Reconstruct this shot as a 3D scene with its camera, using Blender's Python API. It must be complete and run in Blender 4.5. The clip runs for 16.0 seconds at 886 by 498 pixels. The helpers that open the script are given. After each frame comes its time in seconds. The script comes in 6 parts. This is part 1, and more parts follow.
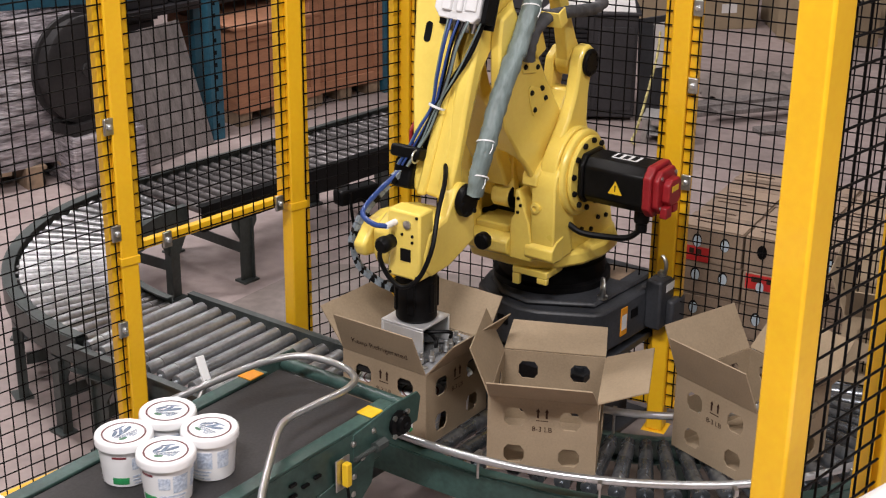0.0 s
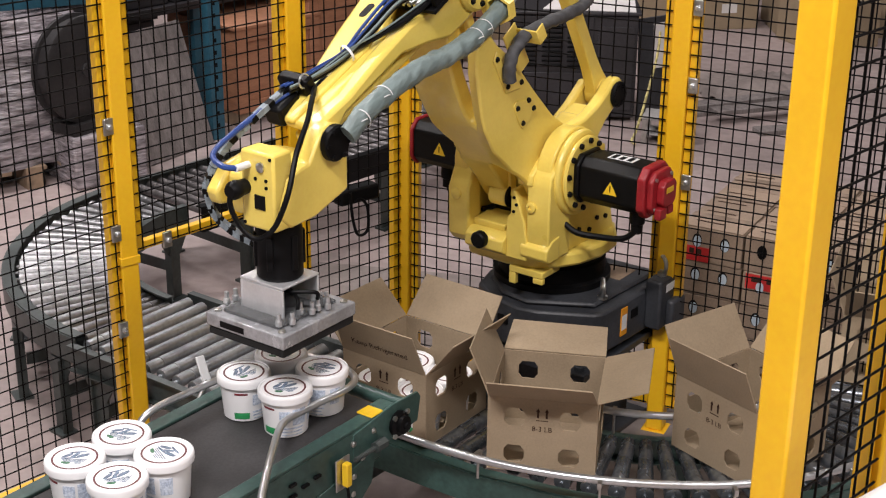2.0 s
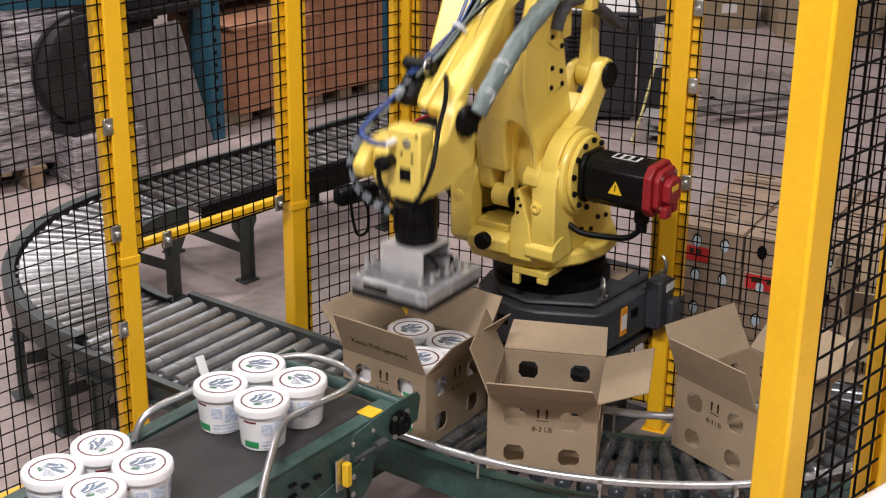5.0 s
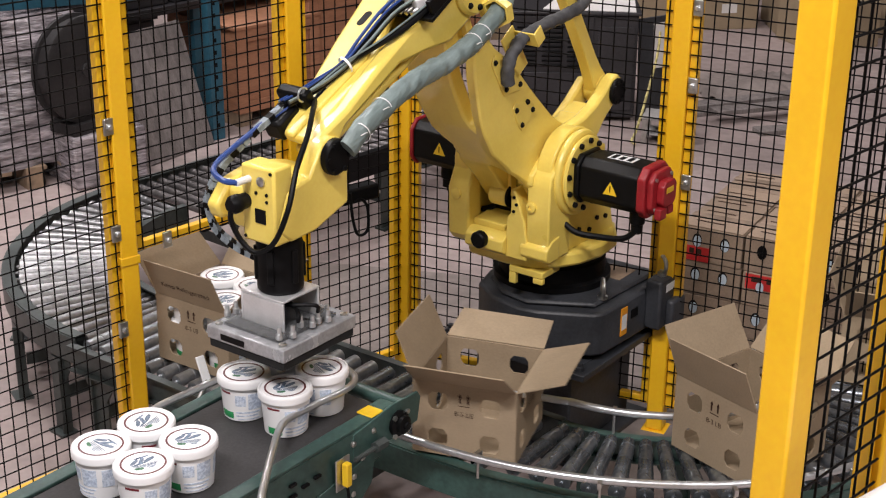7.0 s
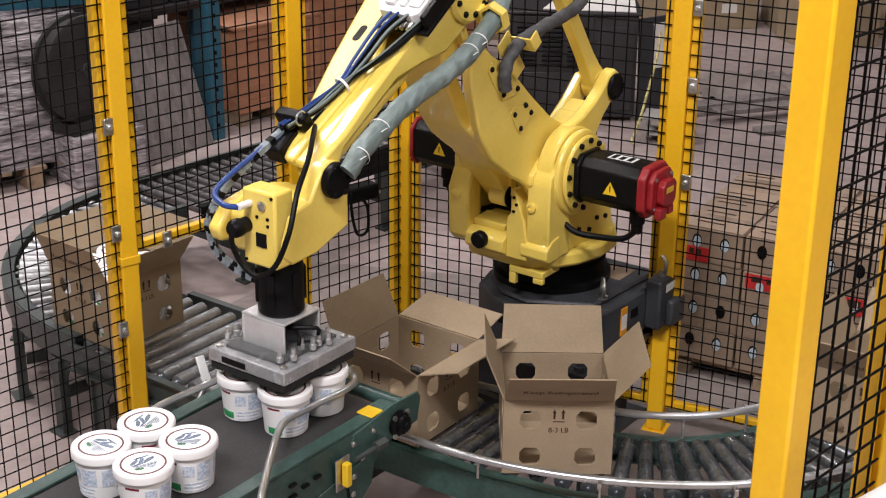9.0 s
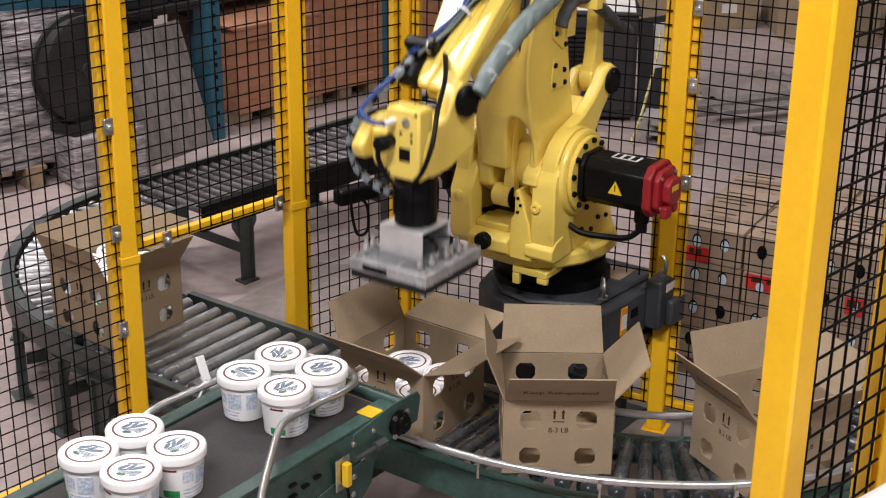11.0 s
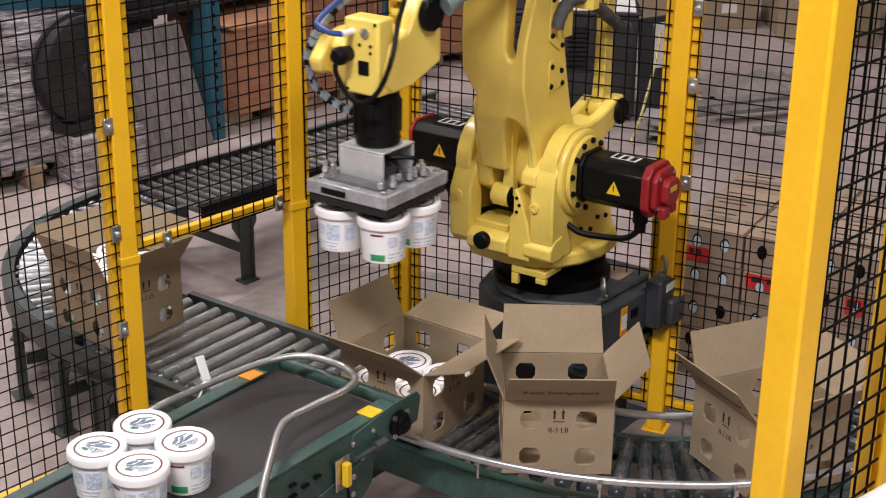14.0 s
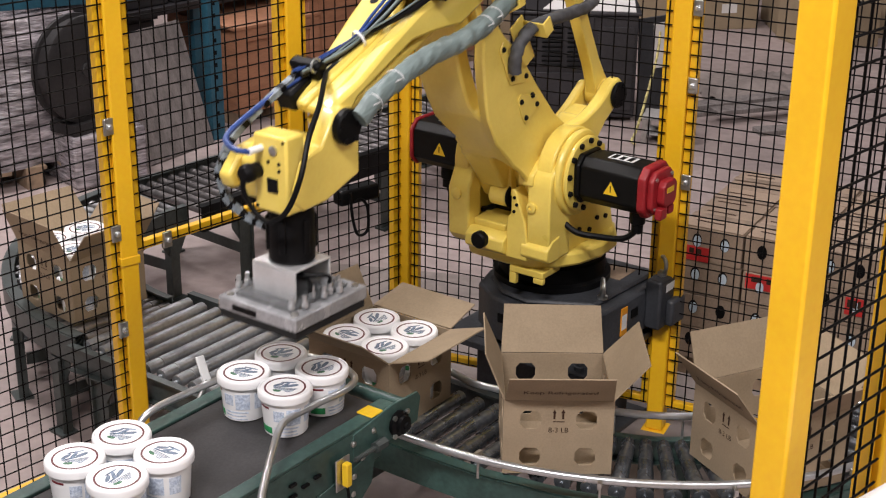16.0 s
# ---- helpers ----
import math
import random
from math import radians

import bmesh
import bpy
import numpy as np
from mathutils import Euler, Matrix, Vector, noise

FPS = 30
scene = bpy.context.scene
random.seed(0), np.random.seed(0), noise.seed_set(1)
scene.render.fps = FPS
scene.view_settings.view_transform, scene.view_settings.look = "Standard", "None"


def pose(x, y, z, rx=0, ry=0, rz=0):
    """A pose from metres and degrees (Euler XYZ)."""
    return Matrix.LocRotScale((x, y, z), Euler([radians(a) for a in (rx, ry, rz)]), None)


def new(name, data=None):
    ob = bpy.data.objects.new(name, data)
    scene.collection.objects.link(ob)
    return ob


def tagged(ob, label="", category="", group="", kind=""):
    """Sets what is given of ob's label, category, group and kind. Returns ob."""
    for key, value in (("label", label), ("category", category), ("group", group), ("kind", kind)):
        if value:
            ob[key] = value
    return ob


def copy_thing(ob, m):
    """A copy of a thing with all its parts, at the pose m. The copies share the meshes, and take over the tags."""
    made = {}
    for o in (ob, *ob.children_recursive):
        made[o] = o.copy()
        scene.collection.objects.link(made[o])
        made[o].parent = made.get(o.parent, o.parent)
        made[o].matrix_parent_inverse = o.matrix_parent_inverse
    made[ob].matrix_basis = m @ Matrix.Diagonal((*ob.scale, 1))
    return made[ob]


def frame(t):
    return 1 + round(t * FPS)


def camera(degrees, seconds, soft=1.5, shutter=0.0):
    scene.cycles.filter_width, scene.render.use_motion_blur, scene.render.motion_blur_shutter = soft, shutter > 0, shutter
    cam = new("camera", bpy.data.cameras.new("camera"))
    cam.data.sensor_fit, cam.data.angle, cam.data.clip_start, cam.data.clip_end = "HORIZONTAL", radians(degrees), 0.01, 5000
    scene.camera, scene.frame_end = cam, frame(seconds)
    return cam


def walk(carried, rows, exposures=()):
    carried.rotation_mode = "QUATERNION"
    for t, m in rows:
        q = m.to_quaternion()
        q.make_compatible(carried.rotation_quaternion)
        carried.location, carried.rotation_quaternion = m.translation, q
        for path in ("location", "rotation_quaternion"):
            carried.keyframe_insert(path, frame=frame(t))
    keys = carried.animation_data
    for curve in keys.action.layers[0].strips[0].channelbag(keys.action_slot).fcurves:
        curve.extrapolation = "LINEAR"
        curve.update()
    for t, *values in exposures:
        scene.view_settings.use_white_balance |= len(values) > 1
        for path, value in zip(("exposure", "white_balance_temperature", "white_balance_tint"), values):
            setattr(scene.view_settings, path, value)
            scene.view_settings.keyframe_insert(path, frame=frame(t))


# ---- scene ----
cam = camera(33.8, 16.0, soft=1.15, shutter=0.3)
EYE = Vector((0, 0, 2.65))
CAM_POSE = Matrix.Translation(EYE) @ pose(0, 0, 0, 90 - 21.44, 0, 0) @ pose(0, 0, 0, 0, 0, 0.64)
walk(cam, [(0.0, CAM_POSE), (16.0, CAM_POSE)])

# ---- world and light: a closed hall, lit by assumed ceiling lamps out of view ----
world = bpy.data.worlds.new("hall_air")
scene.world = world
world.use_nodes = True
world.node_tree.nodes["Background"].inputs[0].default_value = (0.80, 0.88, 1.0, 1)
world.node_tree.nodes["Background"].inputs[1].default_value = 0.06
scene.view_settings.exposure = 0.0


def unseen_ceiling_lamp(x, y, power, sx=2.4, sy=0.5, col=(1.0, 0.943, 0.95), z=6.4):
    d = bpy.data.lights.new("unseen_hall_light", "AREA")
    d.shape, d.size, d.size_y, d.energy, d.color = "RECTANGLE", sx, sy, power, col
    o = new("unseen_hall_light", d)
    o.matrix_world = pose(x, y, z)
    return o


# unseen lamps, placed and powered to match the brightness of each area
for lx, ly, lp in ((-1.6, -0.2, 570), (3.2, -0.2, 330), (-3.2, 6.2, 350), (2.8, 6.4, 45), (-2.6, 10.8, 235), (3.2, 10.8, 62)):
    unseen_ceiling_lamp(lx, ly, lp)


# ---- materials ----
def mat(name, base, rough=0.5, metal=0.0, var=0.12, scale=6.0, bump=0.05, fine=60.0, second=None, stretch=None, spec=0.5, coat=0.0, rvar=0.12, per=0.0, depth=0.004):
    m = bpy.data.materials.new(name)
    m.use_nodes = True
    nt = m.node_tree
    N, L = nt.nodes, nt.links
    b = N["Principled BSDF"]
    b.inputs["Metallic"].default_value = metal
    b.inputs["Specular IOR Level"].default_value = spec
    b.inputs["Coat Weight"].default_value = coat
    tc = N.new("ShaderNodeTexCoord")
    src = tc.outputs["Object"]
    if stretch:
        mp = N.new("ShaderNodeMapping")
        mp.inputs["Scale"].default_value = stretch
        L.new(src, mp.inputs[0])
        src = mp.outputs[0]
    n1 = N.new("ShaderNodeTexNoise")
    n1.inputs["Scale"].default_value, n1.inputs["Detail"].default_value = scale, 5
    n2 = N.new("ShaderNodeTexNoise")
    n2.inputs["Scale"].default_value, n2.inputs["Detail"].default_value = fine, 4
    L.new(src, n1.inputs["Vector"]), L.new(src, n2.inputs["Vector"])
    dark = second or tuple(c * (1 - 2.2 * var) for c in base)
    light = tuple(min(1, c * (1 + var)) for c in base)
    r = N.new("ShaderNodeValToRGB")
    r.color_ramp.elements[0].position, r.color_ramp.elements[1].position = 0.3, 0.7
    r.color_ramp.elements[0].color, r.color_ramp.elements[1].color = (*dark, 1), (*light, 1)
    L.new(n1.outputs["Fac"], r.inputs[0])
    mx = N.new("ShaderNodeMixRGB")
    mx.blend_type, mx.inputs[0].default_value = "OVERLAY", min(1, var * 2.5)
    L.new(r.outputs[0], mx.inputs[1]), L.new(n2.outputs["Fac"], mx.inputs[2])
    col = mx.outputs[0]
    if per:
        oi = N.new("ShaderNodeObjectInfo")
        mr = N.new("ShaderNodeMapRange")
        mr.inputs[3].default_value, mr.inputs[4].default_value = 1 - per, 1 + per
        L.new(oi.outputs["Random"], mr.inputs[0])
        hs = N.new("ShaderNodeHueSaturation")
        L.new(mr.outputs[0], hs.inputs["Value"]), L.new(col, hs.inputs["Color"])
        col = hs.outputs[0]
    L.new(col, b.inputs["Base Color"])
    rr = N.new("ShaderNodeMapRange")
    rr.inputs[3].default_value, rr.inputs[4].default_value = max(0.02, rough - rvar), min(1, rough + rvar)
    L.new(n1.outputs["Fac"], rr.inputs[0]), L.new(rr.outputs[0], b.inputs["Roughness"])
    if bump:
        bp = N.new("ShaderNodeBump")
        bp.inputs["Strength"].default_value, bp.inputs["Distance"].default_value = bump, depth
        L.new(n2.outputs["Fac"], bp.inputs["Height"]), L.new(bp.outputs[0], b.inputs["Normal"])
    return m


def glassy(name, col, rough, trans=0.0, alpha=1.0):
    m = bpy.data.materials.new(name)
    m.use_nodes = True
    b = m.node_tree.nodes["Principled BSDF"]
    b.inputs["Base Color"].default_value = (*col, 1)
    b.inputs["Roughness"].default_value = rough
    b.inputs["Transmission Weight"].default_value = trans
    b.inputs["Alpha"].default_value = alpha
    return m


M = dict(
    floor=mat("concrete_floor", (0.36, 0.29, 0.275), 0.62, var=0.14, scale=0.9, fine=14, bump=0.12, second=(0.24, 0.195, 0.185)),
    darker_grey=mat("dark_concrete", (0.22, 0.185, 0.17), 0.7, var=0.15, scale=1.6, fine=20, bump=0.1),
    wall=mat("hall_wall", (0.30, 0.29, 0.28), 0.8, var=0.1, scale=0.6),
    ceil=mat("hall_ceiling", (0.62, 0.62, 0.61), 0.8, var=0.1, scale=0.6),
    fence=mat("fence_yellow", (0.84, 0.475, 0.013), 0.38, var=0.05, scale=3, bump=0.03, coat=0.2),
    wire=mat("black_wire", (0.003, 0.0027, 0.0027), 0.5, var=0.1, bump=0, spec=0.12),
    robot=mat("robot_yellow", (0.85, 0.655, 0.135), 0.32, var=0.05, scale=5, fine=90, bump=0.10, coat=0.35, second=(0.76, 0.58, 0.11)),
    black=mat("black_metal", (0.005, 0.005, 0.0055), 0.45, var=0.2, scale=8, bump=0.06, spec=0.12),
    motor=mat("motor_black", (0.005, 0.005, 0.005), 0.40, var=0.15, scale=20, bump=0.12, spec=0.16),
    red=mat("motor_red", (0.30, 0.012, 0.018), 0.45, var=0.1, scale=12, bump=0.05),
    base=mat("base_charcoal", (0.034, 0.037, 0.043), 0.5, var=0.2, scale=5, fine=80, bump=0.12),
    green=mat("conveyor_green", (0.040, 0.084, 0.073), 0.42, var=0.2, scale=5, bump=0.05),
    rail=mat("rail_grey_green", (0.045, 0.055, 0.053), 0.45, var=0.2, scale=5, bump=0.05),
    belt=mat("belt_rubber", (0.038, 0.036, 0.037), 0.62, var=0.25, scale=3, fine=120, bump=0.08),
    roller=mat("steel_roller", (0.39, 0.41, 0.43), 0.32, metal=0.8, var=0.12, scale=9, fine=60, bump=0.04, rvar=0.12, per=0.12),
    # bend rollers: base colour darkened to tone down their ceiling reflections
    roller_bend=mat("dimmed_bend_roller", (0.27, 0.27, 0.275), 0.40, metal=1.0, var=0.18, scale=9, fine=60, bump=0.05, rvar=0.14, per=0.15),
    roller_dark=mat("worn_roller", (0.27, 0.295, 0.32), 0.28, metal=0.85, var=0.2, scale=9, fine=60, bump=0.04, rvar=0.12, per=0.2),
    # far run: roller steel darkened in its colour against too bright reflections
    roller_far=mat("dimmed_far_roller", (0.15, 0.14, 0.14), 0.42, metal=0.7, var=0.2, scale=9, fine=60, bump=0.04, rvar=0.12, per=0.25),
    chrome=mat("bright_steel", (0.60, 0.62, 0.63), 0.30, metal=0.85, var=0.05, scale=10, bump=0.01, rvar=0.06),
    zinc=mat("zinc_steel", (0.55, 0.55, 0.53), 0.35, metal=1.0, var=0.1, scale=20, bump=0.03),
    alu=mat("milled_aluminium", (0.74, 0.75, 0.76), 0.36, metal=0.6, var=0.07, scale=14, fine=120, bump=0.05),
    clear=glassy("clear_acrylic", (0.9, 0.93, 0.95), 0.08, 0.9),
    plate=mat("brushed_plate", (0.40, 0.41, 0.425), 0.24, metal=0.35, var=0.12, scale=16, fine=90, bump=0.06, coat=0.4),
    foam=mat("black_foam", (0.012, 0.012, 0.012), 0.9, var=0.2, scale=20, bump=0.2),
    card=mat("corrugated_card", (0.318, 0.248, 0.166), 0.85, var=0.06, scale=7, fine=150, bump=0.10, second=(0.280, 0.217, 0.144), spec=0.2, per=0.04),
    # darker copy of the card for the stack, its shade put into the colour
    card_shade=mat("shaded_card", (0.30, 0.225, 0.165), 0.7, var=0.10, scale=6, fine=120, bump=0.12, second=(0.25, 0.185, 0.135), spec=0.3, per=0.12),
    clear_tape=mat("packing_tape", (0.34, 0.26, 0.20), 0.16, var=0.15, scale=9, fine=30, bump=0.35, spec=0.9, rvar=0.06),
    print=mat("box_ink", (0.045, 0.022, 0.014), 0.8, var=0.1, bump=0, spec=0.2),
    tub=mat("white_plastic_tub", (0.86, 0.865, 0.87), 0.32, var=0.02, scale=8, bump=0.0),
    ring=mat("lid_ring_brown", (0.11, 0.028, 0.028), 0.4, var=0.05, bump=0),
    lidblue=mat("lid_print_blue", (0.025, 0.045, 0.08), 0.4, var=0.4, scale=90, bump=0, second=(0.20, 0.27, 0.36)),
    lidgreen=mat("lid_print_green", (0.05, 0.16, 0.08), 0.4, var=0.4, scale=60, bump=0, second=(0.02, 0.07, 0.04)),
    lblue=mat("label_blue_grey", (0.62, 0.68, 0.77), 0.45, var=0.22, scale=150, bump=0, second=(0.36, 0.43, 0.55)),
    lgreen=mat("label_green", (0.03, 0.30, 0.10), 0.4, var=0.1, scale=30, bump=0),
    lred=mat("label_red", (0.18, 0.02, 0.03), 0.4, var=0.1, bump=0),
    hose=mat("grey_sleeve", (0.185, 0.235, 0.228), 0.5, var=0.16, scale=9, fine=30, bump=0.8, second=(0.125, 0.165, 0.160), stretch=(0.5, 1.6, 1.6), depth=0.008),
    hose_dark=mat("dark_grey_sleeve", (0.07, 0.072, 0.077), 0.7, var=0.2, scale=14, fine=50, bump=0.5),
    blue=mat("blue_hose", (0.018, 0.050, 0.20), 0.35, var=0.1, bump=0),
    white=mat("white_paint", (0.75, 0.76, 0.76), 0.4, var=0.05, bump=0.02),
    chain=mat("cable_chain_grey", (0.20, 0.24, 0.27), 0.5, var=0.2, scale=30, bump=0.05),
    yellow=mat("signal_yellow", (0.80, 0.52, 0.02), 0.4, var=0.08, bump=0.02),
    rope=mat("pale_rope", (0.62, 0.54, 0.22), 0.8, var=0.25, scale=30, bump=0.2),
    crate=mat("crate_plywood", (0.33, 0.155, 0.085), 0.75, var=0.12, scale=3, fine=22, bump=0.1, stretch=(1, 1, 6), second=(0.26, 0.115, 0.06)),
    ply=mat("grey_plywood", (0.185, 0.162, 0.155), 0.8, var=0.18, scale=4, fine=25, bump=0.15, stretch=(6, 6, 1)),
    pallet=mat("pallet_wood", (0.27, 0.19, 0.125), 0.85, var=0.2, scale=5, fine=25, bump=0.2),
    rackblue=mat("rack_teal", (0.016, 0.085, 0.13), 0.5, var=0.15, scale=6, bump=0.05),
    cabinet=mat("charcoal_cabinet", (0.022, 0.020, 0.023), 0.55, var=0.2, scale=4, bump=0.05),
    # pale streaks in the colour stand in for highlights on the film
    wrap=mat("stretch_wrap", (0.33, 0.30, 0.32), 0.20, var=0.38, scale=2.6, fine=9, bump=1.0, stretch=(1.6, 1.6, 9), second=(0.045, 0.038, 0.042), spec=1.0, rvar=0.08, coat=0.7, depth=0.02),
    drum=mat("black_drum", (0.018, 0.016, 0.017), 0.6, var=0.3, scale=4, bump=0.15),
    paper=mat("white_paper", (0.72, 0.70, 0.68), 0.7, var=0.05, bump=0.02),
    tape=mat("red_label", (0.52, 0.025, 0.025), 0.5, var=0.1, scale=12, bump=0),
    # white tub inside a carton, its shade put into the colour
    tub_shaded=mat("tub_seen_in_shade", (0.50, 0.60, 0.68), 0.4, var=0.1, bump=0),
    orange=mat("orange_bracket", (0.75, 0.30, 0.01), 0.4, var=0.08, bump=0.03),
)


# ---- mesh helpers ----
def box(bm, x0, x1, y0, y1, z0, z1, m=None):
    vs = [bm.verts.new((x, y, z)) for x in (x0, x1) for y in (y0, y1) for z in (z0, z1)]
    for f in ((0, 1, 3, 2), (4, 6, 7, 5), (0, 4, 5, 1), (2, 3, 7, 6), (0, 2, 6, 4), (1, 5, 7, 3)):
        bm.faces.new([vs[i] for i in f])
    if m:
        bmesh.ops.transform(bm, matrix=m, verts=vs)
    return vs


def prism(bm, pts, d0, d1, axis="y", m=None):
    """An outline drawn out along an axis: pts are (x, z) for y, (x, y) for z, (y, z) for x."""
    def at(p, d):
        return {"y": (p[0], d, p[1]), "z": (p[0], p[1], d), "x": (d, p[0], p[1])}[axis]
    a = [bm.verts.new(at(p, d0)) for p in pts]
    b = [bm.verts.new(at(p, d1)) for p in pts]
    n = len(pts)
    bm.faces.new(a), bm.faces.new(b[::-1])
    for i in range(n):
        bm.faces.new((a[i], b[i], b[(i + 1) % n], a[(i + 1) % n]))
    bmesh.ops.recalc_face_normals(bm, faces=bm.faces[:])
    if m:
        bmesh.ops.transform(bm, matrix=m, verts=a + b)
    return a + b


def lathe(bm, prof, seg=24, m=None, close=True):
    """A turned form about z from (radius, height) pairs."""
    rings = []
    for r, z in prof:
        rings.append([bm.verts.new((r * math.cos(2 * math.pi * i / seg), r * math.sin(2 * math.pi * i / seg), z)) for i in range(seg)])
    for a, b in zip(rings, rings[1:]):
        for i in range(seg):
            bm.faces.new((a[i], a[(i + 1) % seg], b[(i + 1) % seg], b[i]))
    if close:
        bm.faces.new(rings[0][::-1]), bm.faces.new(rings[-1])
    vs = [v for r in rings for v in r]
    if m:
        bmesh.ops.transform(bm, matrix=m, verts=vs)
    return vs


def smooth_path(pts, n=6):
    P = [Vector(p) for p in pts]
    out = []
    for i in range(len(P) - 1):
        p0, p1, p2, p3 = P[max(i - 1, 0)], P[i], P[i + 1], P[min(i + 2, len(P) - 1)]
        for k in range(n):
            t = k / n
            out.append(0.5 * ((2 * p1) + (p2 - p0) * t + (2 * p0 - 5 * p1 + 4 * p2 - p3) * t * t + (3 * p1 - p0 - 3 * p2 + p3) * t ** 3))
    return out + [P[-1]]


def tube(bm, pts, r, seg=8, n=6, wob=0.0):
    P = smooth_path(pts, n) if n > 1 else [Vector(p) for p in pts]
    rings = []
    side = None
    for i, p in enumerate(P):
        d = (P[min(i + 1, len(P) - 1)] - P[max(i - 1, 0)]).normalized()
        if side is None:
            side = d.orthogonal().normalized()
        side = (side - d * side.dot(d)).normalized()
        up = d.cross(side)
        rr = r * (1 + (wob * math.sin(i * 2.3) + wob * math.sin(i * 0.9 + 1)))
        rings.append([bm.verts.new(p + (side * math.cos(2 * math.pi * k / seg) + up * math.sin(2 * math.pi * k / seg)) * rr) for k in range(seg)])
    for a, b in zip(rings, rings[1:]):
        for k in range(seg):
            bm.faces.new((a[k], a[(k + 1) % seg], b[(k + 1) % seg], b[k]))
    bm.faces.new(rings[0][::-1]), bm.faces.new(rings[-1])


def mesh_of(bm, name, material):
    bmesh.ops.recalc_face_normals(bm, faces=bm.faces[:])
    me = bpy.data.meshes.new(name)
    bm.to_mesh(me)
    bm.free()
    me.materials.append(M[material])
    for p in me.polygons:
        p.use_smooth = True
    me.set_sharp_from_angle(angle=radians(38))
    return me


def part(name, bm, material, parent=None, label="", bev=0.0, m=None):
    me = bm if isinstance(bm, bpy.types.Mesh) else mesh_of(bm, name, material)
    ob = new(name, me)
    if parent:
        ob.parent = parent
    if m is not None:
        ob.matrix_basis = m
    if bev:
        b = ob.modifiers.new("edge", "BEVEL")
        b.width, b.segments, b.limit_method, b.angle_limit = bev, 2, "ANGLE", radians(40)
        b.harden_normals = False
    if label:
        tagged(ob, label)
    return ob


def B():
    return bmesh.new()


def thing(name, m, label, category, group="", kind=""):
    ob = new(name)
    ob.empty_display_size = 0.05
    ob.matrix_basis = m
    return tagged(ob, label, category, group, kind)


def along_y(x, y, z):
    """A turned form's z axis laid along local y, at a place."""
    return Matrix.Translation((x, y, z)) @ pose(0, 0, 0, -90, 0, 0)


def along_x(x, y, z):
    return Matrix.Translation((x, y, z)) @ pose(0, 0, 0, 0, 90, 0)


def cyl_y(bm, x, z, r, y0, y1, seg=24, ch=0.004):
    lathe(bm, [(r - ch, 0), (r, ch), (r, y1 - y0 - ch), (r - ch, y1 - y0)], seg, along_y(x, y0, z))


# ---- plan ----
ROLL_Z, BELT_Z = 0.41, 0.66
NEAR = Vector((0.590, 0.807, 0))
ALONG = Vector((0.807, -0.590, 0))
BELT_DIR = Vector((0.588, 0.809, 0))
PICK = Vector((-0.457, 3.78, 0))
J1 = Vector((0.400, 4.961, 0))
ARM_OUT = Vector((-0.588, -0.809, 0))
ARM_SIDE = Vector((0.809, -0.588, 0))
ARM_RZ = -126.0
C_RIGHT = Vector((0.731, 4.669, 0))
C_LEFT = Vector((-0.624, 5.708, 0))

# ---- hall: floor, with assumed walls and ceiling out of view ----
bm = B()
box(bm, -9, 10, -6, 22, -0.2, 0)
tagged(part("floor", bm, "floor"), "stained pinkish grey concrete warehouse floor", "floor", kind="structure")
for nm, a in (("wall_north", (-9, 10, 22, 22.2, -0.2, 7)), ("wall_south", (-9, 10, -6.2, -6, -0.2, 7)), ("wall_west", (-9.2, -9, -6.2, 22.2, -0.2, 7)), ("wall_east", (10, 10.2, -6.2, 22.2, -0.2, 7))):
    bm = B()
    box(bm, *a)
    tagged(part(nm, bm, "wall"), "plain grey warehouse wall", "wall", kind="structure")
bm = B()
box(bm, -9.2, 10.2, -6.2, 22.2, 7, 7.2)
tagged(part("ceiling", bm, "ceil"), "pale grey warehouse ceiling", "ceiling", kind="structure")
# thin darker layer over this area of the floor
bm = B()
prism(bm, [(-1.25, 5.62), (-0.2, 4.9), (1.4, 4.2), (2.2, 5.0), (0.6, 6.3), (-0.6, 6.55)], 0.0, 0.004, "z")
tagged(part("floor_pad", bm, "darker_grey"), "darker concrete area of the floor under the robot cell", "floor", kind="structure")

# ---- fence ----
POSTS = dict(p1=Vector((-1.045, 4.456, 0)), p2=Vector((-0.546, 5.01, 0)), p3=Vector((-0.151, 5.35, 0)), p4=Vector((0.815, 4.915, 0)))


def fence_post(p, yaw, w=0.064, h=2.5, label="yellow painted square steel fence post", z0=0.0, sleeve=0):
    t = thing("fence_post", pose(p.x, p.y, z0, 0, 0, yaw), label, "post", "fence posts")
    bm = B()
    box(bm, -w / 2, w / 2, -w / 2, w / 2, 0.006, h)
    part("upright", bm, "fence", t, bev=0.006)
    bm = B()
    box(bm, -0.046, 0.046, -0.046, 0.046, 0, 0.006)
    part("foot_plate", bm, "fence", t, bev=0.002)
    if sleeve:
        bm = B()
        box(bm, -w / 2 - 0.004, w / 2 + 0.004, -w / 2 - 0.004, w / 2 + 0.004, sleeve - 0.03, sleeve)
        part("sleeve", bm, "fence", t, bev=0.003)
    return t


def clip(parent, x, z, side=-1):
    bm = B()
    box(bm, x - 0.017, x + 0.017, -0.030, -0.018, z - 0.028, z + 0.028)
    c = part("clip", bm, "zinc", parent, "zinc plated mesh clip", bev=0.003)
    bm = B()
    lathe(bm, [(0.010, 0), (0.010, 0.006), (0.006, 0.010)], 10, Matrix.Translation((x, -0.030, z)) @ pose(0, 0, 0, 90, 0, 0))
    part("bolt", bm, "chrome", c)


WIRE_CACHE = {}


